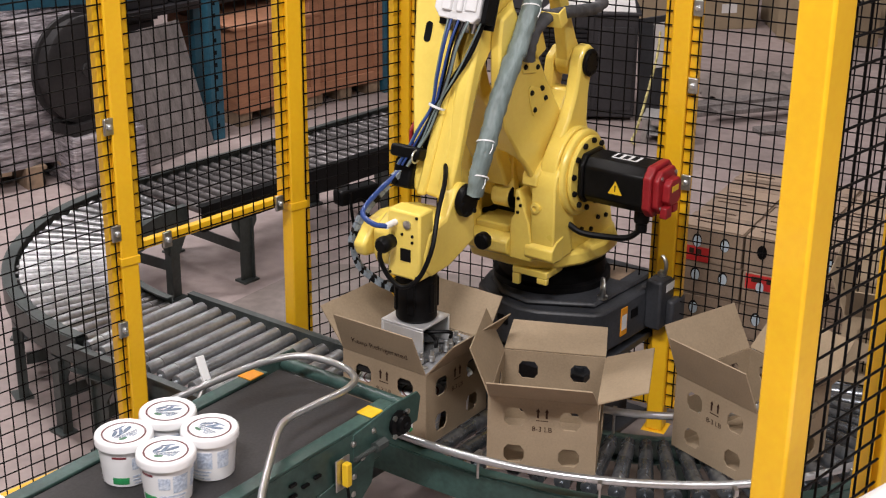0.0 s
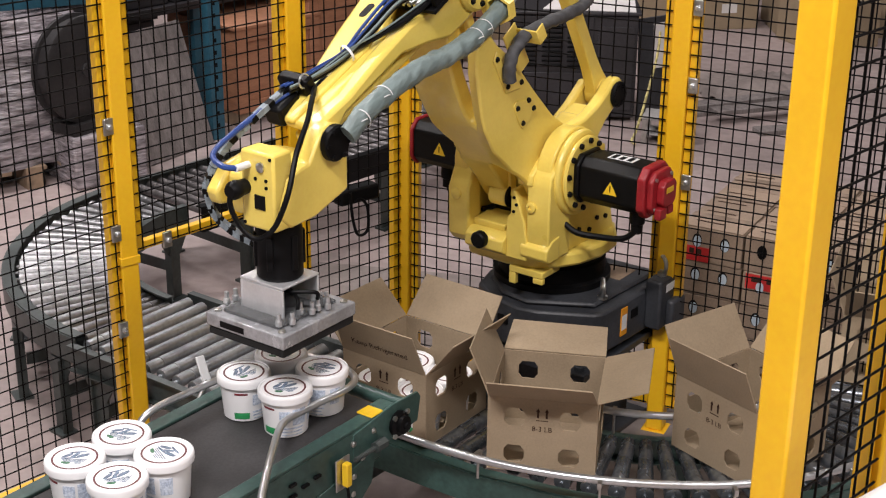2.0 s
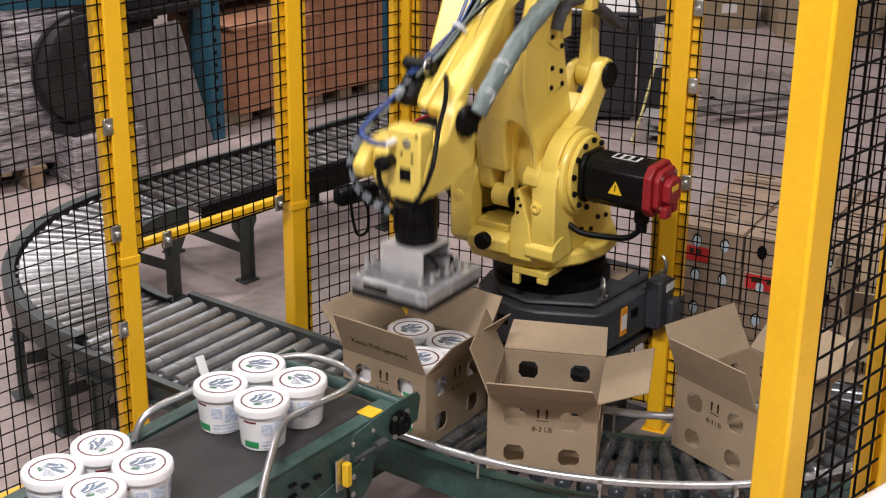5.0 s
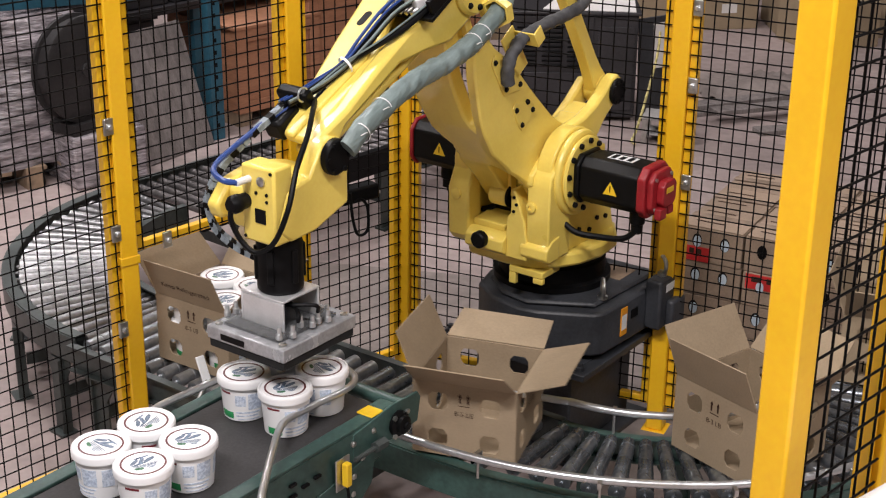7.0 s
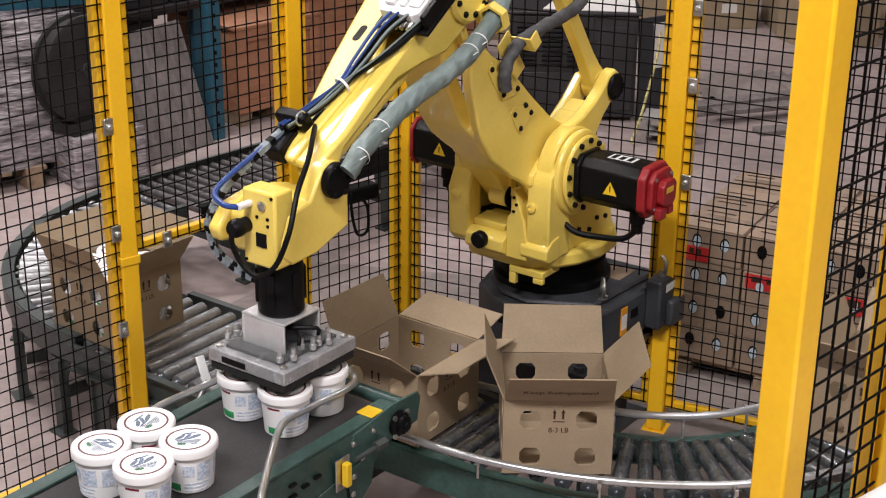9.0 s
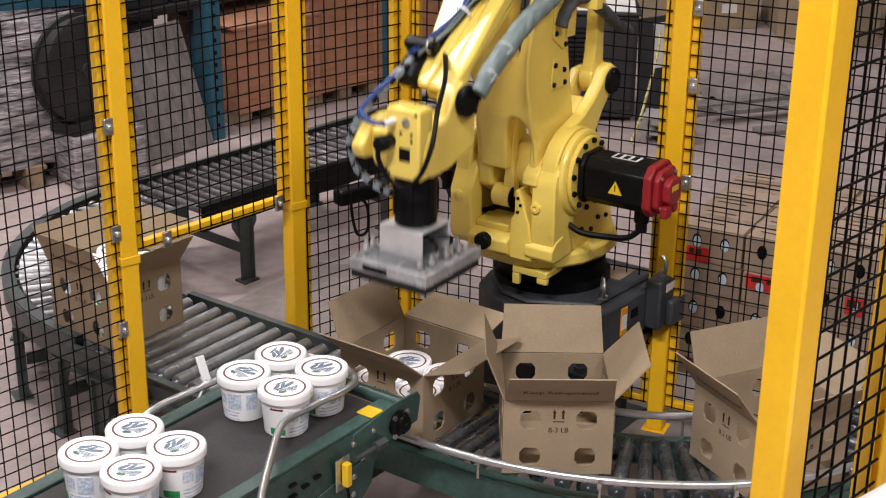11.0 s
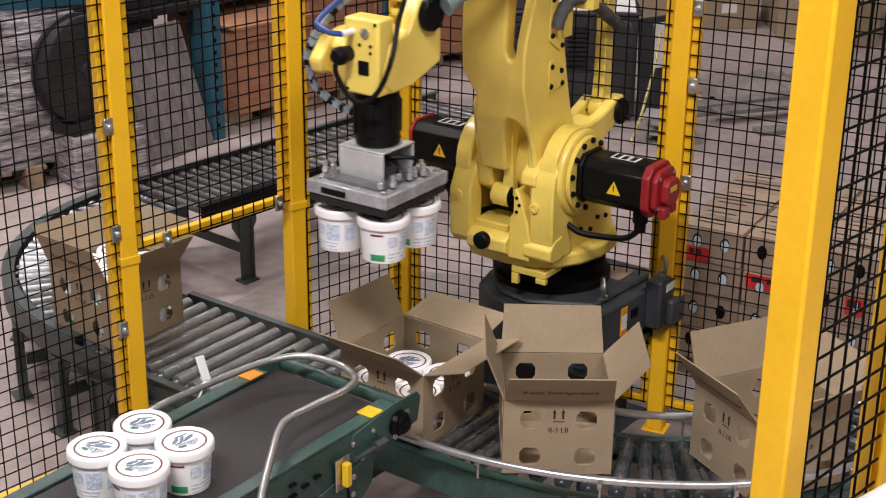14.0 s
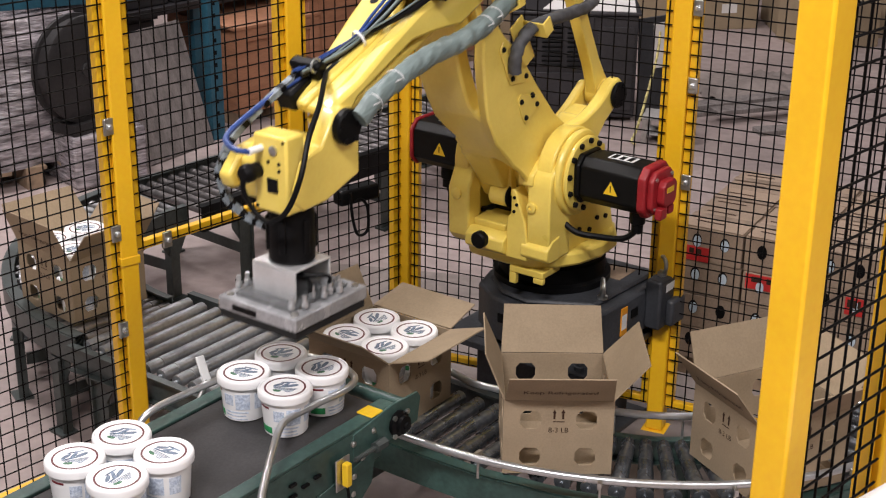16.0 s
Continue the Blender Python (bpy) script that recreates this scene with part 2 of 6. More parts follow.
def wire_mesh(length, r):
    key = (round(length, 3), r)
    if key not in WIRE_CACHE:
        bm = B()
        lathe(bm, [(r, 0), (r, length)], 6)
        WIRE_CACHE[key] = mesh_of(bm, "wire", "wire")
    return WIRE_CACHE[key]


def fence_panel(a, b, z0, z1, gap=0.034, step=0.048, frame=0.030, clips=(), bottom=True, r=0.0026, label="black wire mesh panel in a yellow steel frame"):
    d = b - a
    L = d.length - 2 * gap
    yaw = math.degrees(math.atan2(d.y, d.x))
    o = a + d.normalized() * gap
    t = thing("mesh_fence", pose(o.x, o.y, z0, 0, 0, yaw), label, "fence", "fence panels")
    H = z1 - z0
    for x0, x1 in ((0, frame), (L - frame, L)):
        bm = B()
        box(bm, x0, x1, -0.012, 0.018, 0, H)
        part("stile", bm, "fence", t, bev=0.003)
    bars = [(H - frame, H)] + ([(0, frame)] if bottom else [])
    for q0, q1 in bars:
        bm = B()
        box(bm, frame, L - frame, -0.012, 0.018, q0, q1)
        part("rail", bm, "fence", t, bev=0.003)
    nx = int((L - 0.01) / step)
    off = (L - nx * step) / 2
    me = wire_mesh(H - 0.01, r)
    for i in range(nx + 1):
        part("wire", me, "wire", t, m=pose(off + i * step, -0.016, 0.005))
    nz = int((H - 0.02) / step)
    me = wire_mesh(L - 0.006, r)
    for i in range(nz + 1):
        part("wire", me, "wire", t, m=Matrix.Translation((0.003, -0.0205, 0.012 + i * step)) @ pose(0, 0, 0, 0, 90, 0))
    for x, z in clips:
        clip(t, x, z - z0)
    return t


P = POSTS
fence_post(P["p1"], 41, label="yellow fence post at the outfeed opening with a sleeve", sleeve=0.87)
fence_post(P["p2"], 41, sleeve=0.87)
fence_post(P["p3"], -24)
fence_post(P["p4"], -24)
dir12 = (P["p2"] - P["p1"]).normalized()
fence_panel(P["p1"], P["p2"], 0.87, 2.5, clips=((0.12, 0.885), (0.62, 0.885)), label="wire mesh panel above the outfeed roller conveyor")
fence_panel(P["p1"] - dir12 * 1.15, P["p1"], 0.16, 2.5, clips=((1.07, 0.62), (1.07, 0.96), (1.07, 1.32)))
fence_panel(P["p2"], P["p3"], 0.10, 2.5)
fence_panel(P["p3"], P["p4"], 0.10, 2.5)
dir4 = Vector((0.89, -0.456, 0))
P5 = P["p4"] + dir4 * 1.9
fence_panel(P["p4"], P5, 0.10, 2.5, clips=((0.02, 1.0), (0.02, 1.35), (0.02, 1.62)))
fence_post(P5, -27)

# near corner of the fence, close to the lens
N1 = Vector((0.5545, 2.10, 0))
ndir = Vector((0.70, 0.714, 0))
fence_post(N1, 45, w=0.063, h=3.0, label="yellow square steel corner post of the fence")
N2 = N1 + ndir * 0.36 - Vector((0.006, 0, 0))
fence_post(N2, 45, w=0.05, h=3.0)
fence_panel(N1, N2, 0.9, 3.0, gap=0.036, frame=0.018, r=0.0026, clips=())
fence_panel(N2, N2 + ndir * 1.2, 0.9, 3.0, r=0.0026)

# ---- roller conveyors ----
def roller_mesh(length, r0, r1, name, material):
    bm = B()
    lathe(bm, [(0.008, -0.012), (0.008, 0), (r0 - 0.006, 0), (r0, 0.003), (r0 + (r1 - r0) * 0.12, length * 0.12), (r0 + (r1 - r0) * 0.13 - 0.003, length * 0.125), (r0 + (r1 - r0) * 0.14 - 0.003, length * 0.135), (r0 + (r1 - r0) * 0.15, length * 0.14), (r1, length - 0.003), (r1 - 0.006, length), (0.008, length), (0.008, length + 0.012)], 14)
    return mesh_of(bm, name, material)


def rail_strip(t, pts, h=0.10, w=0.030, z=0.405, material="rail", name="side_rail", lip=0.012):
    """A channel along a line of places: an upright web with a lip at the top and at the foot."""
    prof = [(0, -h), (w, -h), (w, -h + 0.005), (0.006, -h + 0.005), (0.006, -0.005), (w, -0.005), (w, 0), (0, 0)]
    bm = B()
    rows = []
    for i, p in enumerate(pts):
        d = (pts[min(i + 1, len(pts) - 1)] - pts[max(i - 1, 0)]).normalized()
        n = Vector((d.y, -d.x, 0))
        rows.append([bm.verts.new((p.x + n.x * a, p.y + n.y * a, z + b)) for a, b in prof])
    k = len(prof)
    for a, b in zip(rows, rows[1:]):
        for i in range(k):
            bm.faces.new((a[i], a[(i + 1) % k], b[(i + 1) % k], b[i]))
    bm.faces.new(rows[0]), bm.faces.new(rows[-1][::-1])
    return part(name, bm, material, t)


def support(t, p, yaw, width=0.5, z=0.31, material="rail"):
    for s in (-0.5, 0.5):
        d = pose(p.x, p.y, 0, 0, 0, yaw) @ Vector((0, s * width, 0))
        bm = B()
        mm = pose(d.x, d.y, 0, 0, 0, yaw)
        box(bm, -0.035, 0.035, -0.004, 0.004, 0.01, z, mm)
        box(bm, -0.035, -0.029, -0.02, 0.02, 0.01, z, mm)
        prism(bm, [(-0.075, z), (0.075, z), (0.075, z - 0.03), (0.03, z - 0.10), (-0.03, z - 0.10), (-0.075, z - 0.03)], -0.008, -0.004, "y", mm)
        leg = part("leg", bm, material, t)
        bm = B()
        box(bm, -0.045, 0.045, -0.035, 0.035, 0.0, 0.01, mm)
        part("foot", bm, material, leg)
    bm = B()
    box(bm, -0.003, 0.003, -width / 2 + 0.03, width / 2 - 0.03, z * 0.42, z * 0.42 + 0.05, pose(p.x, p.y, 0, 0, 0, yaw))
    part("cross_brace", bm, material, t)


def on_straight(s, n):
    return ALONG * s + NEAR * n


def arc(c, r, a0, a1, n=18):
    return [c + Vector((r * math.cos(radians(a0 + (a1 - a0) * i / n)), r * math.sin(radians(a0 + (a1 - a0) * i / n)), 0)) for i in range(n + 1)]


# straight run under the robot and the belt's end
S0, S1 = -3.88, -2.165
N_NEAR, N_FAR = 3.06, 3.62
straight = thing("roller_conveyor", pose(0, 0, 0), "straight roller conveyor with steel rollers and dark rails", "conveyor")
rail_strip(straight, [on_straight(S0, N_NEAR - 0.005), on_straight(-2.64, N_NEAR - 0.005)], material="rail")
rail_strip(straight, [on_straight(S1, N_FAR + 0.005), on_straight(S0, N_FAR + 0.005)], material="rail")
me = roller_mesh(N_FAR - N_NEAR - 0.05, 0.024, 0.024, "roller", "roller")
me_d = roller_mesh(N_FAR - N_NEAR - 0.05, 0.024, 0.024, "roller", "roller_dark")
N_SHORT = 3.225
me_s = roller_mesh(N_FAR - N_SHORT - 0.05, 0.024, 0.024, "roller", "roller_dark")
yaw_n = math.degrees(math.atan2(NEAR.y, NEAR.x))
s = S0 + 0.04
while s < S1 - 0.02:
    p = on_straight(s, (N_NEAR if s < -2.63 else N_SHORT) + 0.025)
    part("roller", me if s < -2.85 else me_d if s < -2.63 else me_s, "roller", straight, m=Matrix.Translation((p.x, p.y, ROLL_Z - 0.024)) @ pose(0, 0, 0, 0, 0, yaw_n) @ pose(0, 0, 0, 0, 90, 0))
    s += 0.0762
for sv in (-3.75, -3.2, -2.72):
    p = on_straight(sv, (N_NEAR + N_FAR) / 2)
    support(straight, p, yaw_n - 90, width=N_FAR - N_NEAR)

# infeed curve on the near side
R_IN, R_OUT = 0.585, 0.905
curve = thing("curved_conveyor", pose(0, 0, 0), "curved infeed roller conveyor with worn dark rollers and green rails", "conveyor")
rail_strip(curve, [on_straight(-2.63, 3.178), Vector((-0.203, 4.085, 0)), Vector((-0.085, 4.000, 0)), Vector((0.023, 3.926, 0)), Vector((0.12, 3.862, 0))] + arc(C_RIGHT, 0.992, -120, 5, 28), material="green", h=0.11, z=0.40, w=-0.040)
rail_strip(curve, arc(C_RIGHT, R_IN - 0.03, -127, 5, 30), material="green", h=0.09, z=0.40, w=0.03)
me = roller_mesh(R_OUT - R_IN, 0.022, 0.027, "roller", "roller_dark")
for i in range(24):
    a = -124.5 + i * 5.35
    p = C_RIGHT + Vector((math.cos(radians(a)), math.sin(radians(a)), 0)) * R_IN
    part("roller", me, "roller_dark", curve, m=Matrix.Translation((p.x, p.y, ROLL_Z - 0.0245)) @ pose(0, 0, 0, 0, 0, a) @ pose(0, 0, 0, 0, 90, 0))
for a in (-118, -85, -40, 0):
    p = C_RIGHT + Vector((math.cos(radians(a)), math.sin(radians(a)), 0)) * (R_IN + R_OUT) / 2
    support(curve, p, a - 90, width=R_OUT - R_IN + 0.12, material="green", z=0.30)
for r, z, a0, a1, nm in ((1.024, 0.50, -140, -22, "outer"), (0.605, 0.50, -122, -20, "inner")):
    bm = B()
    if nm == "outer":
        line = [C_RIGHT + Vector((math.cos(radians(a)), math.sin(radians(a)), 0)) * (r + 0.000042 * max(0, -88 - a) ** 2) + Vector((0, 0, z)) for a in [a0 + (a1 - a0) * i / 40 for i in range(41)]]
    else:
        line = [q + Vector((0, 0, z)) for q in arc(C_RIGHT, r, a0, a1, 40)]
    tube(bm, line, 0.0122, 12, 1)
    g = part("guide_rail", bm, "chrome", curve, "bright steel tube guide rail")
    for a in [a0 + 14 + k * 21 for k in range(int((a1 - a0 - 10) / 21) + 1)]:
        bm = B()
        rr = r + (0.03 if r > 0.8 else -0.012)
        q = C_RIGHT + Vector((math.cos(radians(a)), math.sin(radians(a)), 0)) * rr
        lathe(bm, [(0.0045, z - 0.085), (0.0045, z)], 8, Matrix.Translation((q.x, q.y, 0)))
        box(bm, -0.014, 0.014, -0.006, 0.006, z - 0.014, z + 0.006, pose(q.x, q.y, 0, 0, 0, a))
        part("bracket", bm, "zinc", g)
bm = B()
tube(bm, [on_straight(-2.62, 3.60) + Vector((0, 0, 0.47)), on_straight(-2.45, 3.55) + Vector((0, 0, 0.48)), on_straight(-2.2, 3.58) + Vector((0, 0, 0.495)), Vector((0.412, 4.155, 0.50))], 0.0118, 12, 6)
part("guide_rail", bm, "chrome", straight, "bright steel tube guide rail")

# outfeed bend beyond the fence and the return run
RI, RO = 0.70, 1.18
bend = thing("curved_conveyor", pose(0, 0, 0), "curved outfeed roller conveyor with shiny tapered rollers", "conveyor")
rail_strip(bend, arc(C_LEFT, RO, -221, -126, 30), h=0.11, z=0.425, w=-0.045)
rail_strip(bend, arc(C_LEFT, RI, -221, -126, 20), h=0.11, z=0.425)
me = roller_mesh(RO - RI - 0.07, 0.016, 0.026, "roller", "roller_bend")
for i in range(27):
    a = -219.5 + i * 3.55
    p = C_LEFT + Vector((math.cos(radians(a)), math.sin(radians(a)), 0)) * (RI + 0.012)
    part("roller", me, "roller", bend, m=Matrix.Translation((p.x, p.y, ROLL_Z - 0.024)) @ pose(0, 0, 0, 0, 0, a) @ pose(0, 0, 0, 0, 90, 0))
for a in (-213, -178, -150, -132):
    p = C_LEFT + Vector((math.cos(radians(a)), math.sin(radians(a)), 0)) * (RI + RO) / 2
    support(bend, p, a - 90, width=RO - RI, z=0.31)

run_dir = Vector((0.653, 0.757, 0))
run_n = Vector((0.757, -0.653, 0))
back = thing("roller_conveyor", pose(0, 0, 0), "long straight outfeed roller conveyor running into the hall", "conveyor")
RI, RO = 0.62, 1.16
q0 = C_LEFT - run_n * RI + run_dir * 0.02
rail_strip(back, [q0 + run_dir * 2.2, q0], z=0.43, h=0.12, w=0.04, material="black")
q1 = C_LEFT - run_n * RO + run_dir * 0.02
rail_strip(back, [q1, q1 + run_dir * 2.2], z=0.43, h=0.12, material="rail")
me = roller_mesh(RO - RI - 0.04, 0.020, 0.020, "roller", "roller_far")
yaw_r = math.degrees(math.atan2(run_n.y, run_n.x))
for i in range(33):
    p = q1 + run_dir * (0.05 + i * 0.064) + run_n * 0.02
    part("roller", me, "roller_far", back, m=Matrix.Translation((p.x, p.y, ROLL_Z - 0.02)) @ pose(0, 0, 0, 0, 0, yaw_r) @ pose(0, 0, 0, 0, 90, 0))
for d in (0.25, 1.2, 2.1):
    p = q1 + run_dir * d + run_n * (RO - RI) / 2
    support(back, p, yaw_r - 90, width=RO - RI, z=0.31)

# ---- belt conveyor ----
BELT_RZ = 54.0
belt = thing("belt_conveyor", pose(PICK.x, PICK.y, 0, 0, 0, BELT_RZ), "green steel belt conveyor with a black rubber belt", "conveyor")
# local x runs along the belt, local y to its left
X0, X1, HW = -3.5, 0.215, 0.195
bm = B()
prism(bm, [(X0, BELT_Z - 0.004), (X1 - 0.03, BELT_Z - 0.004), (X1, BELT_Z - 0.02), (X1, BELT_Z - 0.07), (X1 - 0.03, BELT_Z - 0.09), (X0, BELT_Z - 0.09)], -HW, HW, "y")
part("belt", bm, "belt", belt, "worn black rubber belt", bev=0.004)
for sgn in (-1, 1):
    bm = B()
    y0, y1 = sgn * (HW + 0.002), sgn * (HW + 0.050)
    box(bm, X0, X1 - 0.07, min(y0, y1), max(y0, y1), BELT_Z - 0.006, BELT_Z + 0.004)
    box(bm, X0, X1 - 0.07, min(y1, y1 - sgn * 0.006), max(y1, y1 - sgn * 0.006), BELT_Z - 0.135, BELT_Z - 0.006)
    box(bm, X0, X1 - 0.07, min(y1, y1 - sgn * 0.05), max(y1, y1 - sgn * 0.05), BELT_Z - 0.14, BELT_Z - 0.135)
    part("side_frame", bm, "green", belt, "green painted steel side channel", bev=0.003)
    bm = B()
    yy = sgn * (HW + 0.05)
    prism(bm, [(X1 - 0.20, BELT_Z - 0.012), (X1 - 0.02, BELT_Z + 0.012), (X1 + 0.10, BELT_Z + 0.006), (X1 + 0.115, BELT_Z - 0.015), (X1 + 0.10, BELT_Z - 0.09), (X1 + 0.0, BELT_Z - 0.10), (X1 - 0.20, BELT_Z - 0.10)], yy - 0.004, yy + 0.004, "y")
    part("end_plate", bm, "green", belt, "green end plate", bev=0.002)
bm = B()
cyl_y(bm, X1 + 0.045, BELT_Z - 0.022, 0.022, -HW - 0.04, HW + 0.04, 18)
part("end_roller", bm, "green", belt, "dark green end roller")
bm = B()
lathe(bm, [(0.040, 0), (0.040, 0.012), (0.028, 0.018), (0.028, 0.03), (0.012, 0.034), (0.012, 0.042)], 16, Matrix.Translation((X1 + 0.0, -HW - 0.055, BELT_Z - 0.055)) @ pose(0, 0, 0, 90, 0, 0))
br = part("flange_bearing", bm, "black", belt, "black flange bearing")
for dx, dz in ((0.03, 0.03), (-0.03, 0.03), (0.03, -0.03), (-0.03, -0.03)):
    bm = B()
    lathe(bm, [(0.008, 0), (0.008, 0.008)], 6, Matrix.Translation((X1 + dx, -HW - 0.066, BELT_Z - 0.055 + dz)) @ pose(0, 0, 0, 90, 0, 0))
    part("bolt", bm, "zinc", br)
bm = B()
box(bm, X1 - 0.115, X1 - 0.06, -HW - 0.050, -HW + 0.006, BELT_Z + 0.004, BELT_Z + 0.010)
part("warning_tape", bm, "yellow", belt, "yellow tape patch", bev=0.004)
bm = B()
box(bm, X1 - 0.15, X1 - 0.09, HW + 0.0, HW + 0.055, BELT_Z + 0.004, BELT_Z + 0.008)
part("warning_tape", bm, "orange", belt, "orange tape patch", bev=0.001)
bm = B()
box(bm, X1 - 0.058, X1 + 0.0, -HW - 0.045, -HW + 0.01, BELT_Z - 0.01, BELT_Z + 0.008)
part("cover", bm, "green", belt, bev=0.006)
# take-up bolts, slots and the sensor on the side
bm = B()
lathe(bm, [(0.007, 0), (0.007, 0.12)], 8, along_x(X1 - 0.22, -HW - 0.075, BELT_Z - 0.075))
lathe(bm, [(0.017, 0), (0.017, 0.045)], 6, along_x(X1 - 0.13, -HW - 0.075, BELT_Z - 0.075))
part("take_up_bolt", bm, "rail", belt)
for bx, bz in ((-0.20, -0.04), (-0.11, -0.035), (-0.16, -0.10), (-0.20, -0.145), (-0.205, -0.20)):
    bm = B()
    lathe(bm, [(0.010, 0), (0.010, 0.005), (0.006, 0.009)], 10, Matrix.Translation((X1 + bx, -HW - 0.050, BELT_Z + bz)) @ pose(0, 0, 0, 90, 0, 0))
    part("bolt", bm, "zinc", belt)
for bx, bz in ((-0.36, -0.07), (-0.41, -0.075), (-0.46, -0.05), (-0.46, -0.085)):
    bm = B()
    box(bm, X1 + bx - 0.013, X1 + bx + 0.013, -HW - 0.0605, -HW - 0.050, BELT_Z + bz - 0.004, BELT_Z + bz + 0.004)
    part("slot", bm, "black", belt, bev=0.001)
bm = B()
prism(bm, [(X1 - 0.36, BELT_Z - 0.14), (X1 - 0.10, BELT_Z - 0.10), (X1 - 0.12, BELT_Z - 0.2), (X1 - 0.2, BELT_Z - 0.26), (X1 - 0.36, BELT_Z - 0.26)], -HW - 0.0540, -HW - 0.0505, "y")
part("gusset", bm, "green", belt, "green gusset plate", bev=0.002)
bm = B()
box(bm, X1 - 0.295, X1 - 0.235, -HW - 0.068, -HW - 0.064, BELT_Z - 0.15, BELT_Z - 0.05)
se = part("sensor_bracket", bm, "zinc", belt, "bare steel sensor bracket", bev=0.002)
bm = B()
box(bm, X1 - 0.275, X1 - 0.253, -HW - 0.092, -HW - 0.070, BELT_Z - 0.135, BELT_Z - 0.062)
part("photo_sensor", bm, "yellow", se, "yellow photo sensor", bev=0.004)
bm = B()
tube(bm, [(X1 - 0.264, -HW - 0.082, BELT_Z - 0.135), (X1 - 0.262, -HW - 0.084, BELT_Z - 0.2), (X1 - 0.27, -HW - 0.07, BELT_Z - 0.3)], 0.005, 6)
part("sensor_cable", bm, "black", se)
for sx in (X1 - 0.33, -1.6):
    for sy in (-HW - 0.02, HW + 0.02):
        bm = B()
        box(bm, sx - 0.03, sx + 0.03, sy - 0.02, sy + 0.02, 0, BELT_Z - 0.14)
        part("leg", bm, "green", belt, bev=0.003)
    bm = B()
    tube(bm, [(sx - 0.05, -HW - 0.03, 0.30), (sx - 0.05, HW + 0.03, 0.42)], 0.018, 10, 1)
    part("brace", bm, "zinc", belt)
bm = B()
tube(bm, [(X1 - 0.55, -HW - 0.02, 0.36), (X1 - 0.26, -HW - 0.02, 0.50)], 0.016, 10, 1)
part("brace", bm, "zinc", belt)

# bent guide bar over the belt
hoop = thing("guide_hoop", pose(0, 0, 0), "bent bright steel guide bar over the belt", "guide rail")
bm = B()
HZ = 0.73
tube(bm, [(-0.862, 3.578, HZ - 0.10), (-0.835, 3.606, HZ - 0.02), (-0.79, 3.66, HZ), (-0.73, 3.733, HZ), (-0.633, 3.846, HZ), (-0.529, 3.949, HZ), (-0.431, 3.991, HZ), (-0.343, 3.958, HZ), (-0.28, 3.900, HZ), (-0.254, 3.835, HZ), (-0.279, 3.766, HZ), (-0.353, 3.679, HZ), (-0.425, 3.587, HZ), (-0.442, 3.52, HZ), (-0.446, 3.433, HZ), (-0.451, 3.285, HZ - 0.01), (-0.449, 3.17, HZ - 0.02), (-0.42, 3.10, HZ - 0.07)], 0.0108, 12, 5)
part("bar", bm, "chrome", hoop)
bm = B()
box(bm, -0.014, 0.014, -0.004, 0.004, -0.02, 0.075, pose(-0.70, 3.90, 0.69, -25, 0, 45))
part("reflector_tab", bm, "white", hoop, "pale plastic reflector tab", bev=0.002)
bm = B()
tube(bm, [(-0.72, 3.86, BELT_Z - 0.02), (-0.70, 3.90, 0.69)], 0.008, 8, 1)
part("tab_rod", bm, "zinc", hoop)

# ---- robot ----
RB = pose(J1.x, J1.y, 0, 0, 0, ARM_RZ)
base = thing("robot_pedestal", RB, "charcoal cast robot base on a dark steel stand", "robot base")
bm = B()
prism(bm, [(0.285, -0.07), (0.310, 0.06), (0.295, 0.13), (0.205, 0.300), (0.17, 0.325), (-0.28, 0.345), (-0.30, 0.32), (-0.30, -0.20), (-0.28, -0.22), (0.08, -0.22), (0.20, -0.185)], 0.435, 0.597, "z")
prism(bm, [(0.25, -0.05), (0.27, 0.08), (0.16, 0.27), (-0.25, 0.30), (-0.25, -0.18), (0.15, -0.17)], 0.413, 0.437, "z")
prism(bm, [(0.255, -0.05), (0.275, 0.07), (0.16, 0.28), (-0.25, 0.30), (-0.25, -0.185), (0.15, -0.165)], 0.597, 0.617, "z")
part("casting", bm, "base", base, bev=0.012)
for px_, py_, a_ in ((0.302, 0.095, 0), (0.302, -0.01, 0), (-0.03, 0.334, 87.5), (-0.17, 0.340, 87.5)):
    bm = B()
    box(bm, -0.004, 0.004, -0.022, 0.022, 0.515, 0.550, pose(px_, py_, 0, 0, 0, a_))
    part("cast_recess", bm, "black", base, bev=0.003)
bm = B()
box(bm, -0.36, 0.31, -0.28, 0.335, 0.385, 0.410)
part("mounting_plate", bm, "base", base, bev=0.003)
bm = B()
box(bm, -0.24, 0.20, -0.19, 0.22, 0.02, 0.385)
box(bm, -0.30, 0.26, -0.25, 0.28, 0.0, 0.02)
prism(bm, [(0.20, 0.02), (0.25, 0.02), (0.25, 0.04), (0.20, 0.16)], -0.01, 0.01, "y")
part("stand_column", bm, "base", base, bev=0.008)
bm = B()
box(bm, -0.27, 0.26, -0.22, 0.29, 0.410, 0.414)
part("foot_flange", bm, "base", base, bev=0.004)
for bx, by in ((0.282, -0.25), (-0.1, -0.255), (0.270, 0.295), (-0.335, 0.305)):
    bm = B()
    lathe(bm, [(0.020, 0.410), (0.020, 0.424), (0.012, 0.426), (0.012, 0.438)], 8, Matrix.Translation((bx, by, 0)))
    part("anchor_bolt", bm, "base", base)
bm = B()
box(bm, -0.27, -0.10, 0.335, 0.400, 0.45, 0.64)
box(bm, -0.24, -0.14, 0.400, 0.432, 0.46, 0.56)
part("connector_box", bm, "base", base, bev=0.010)
bm = B()
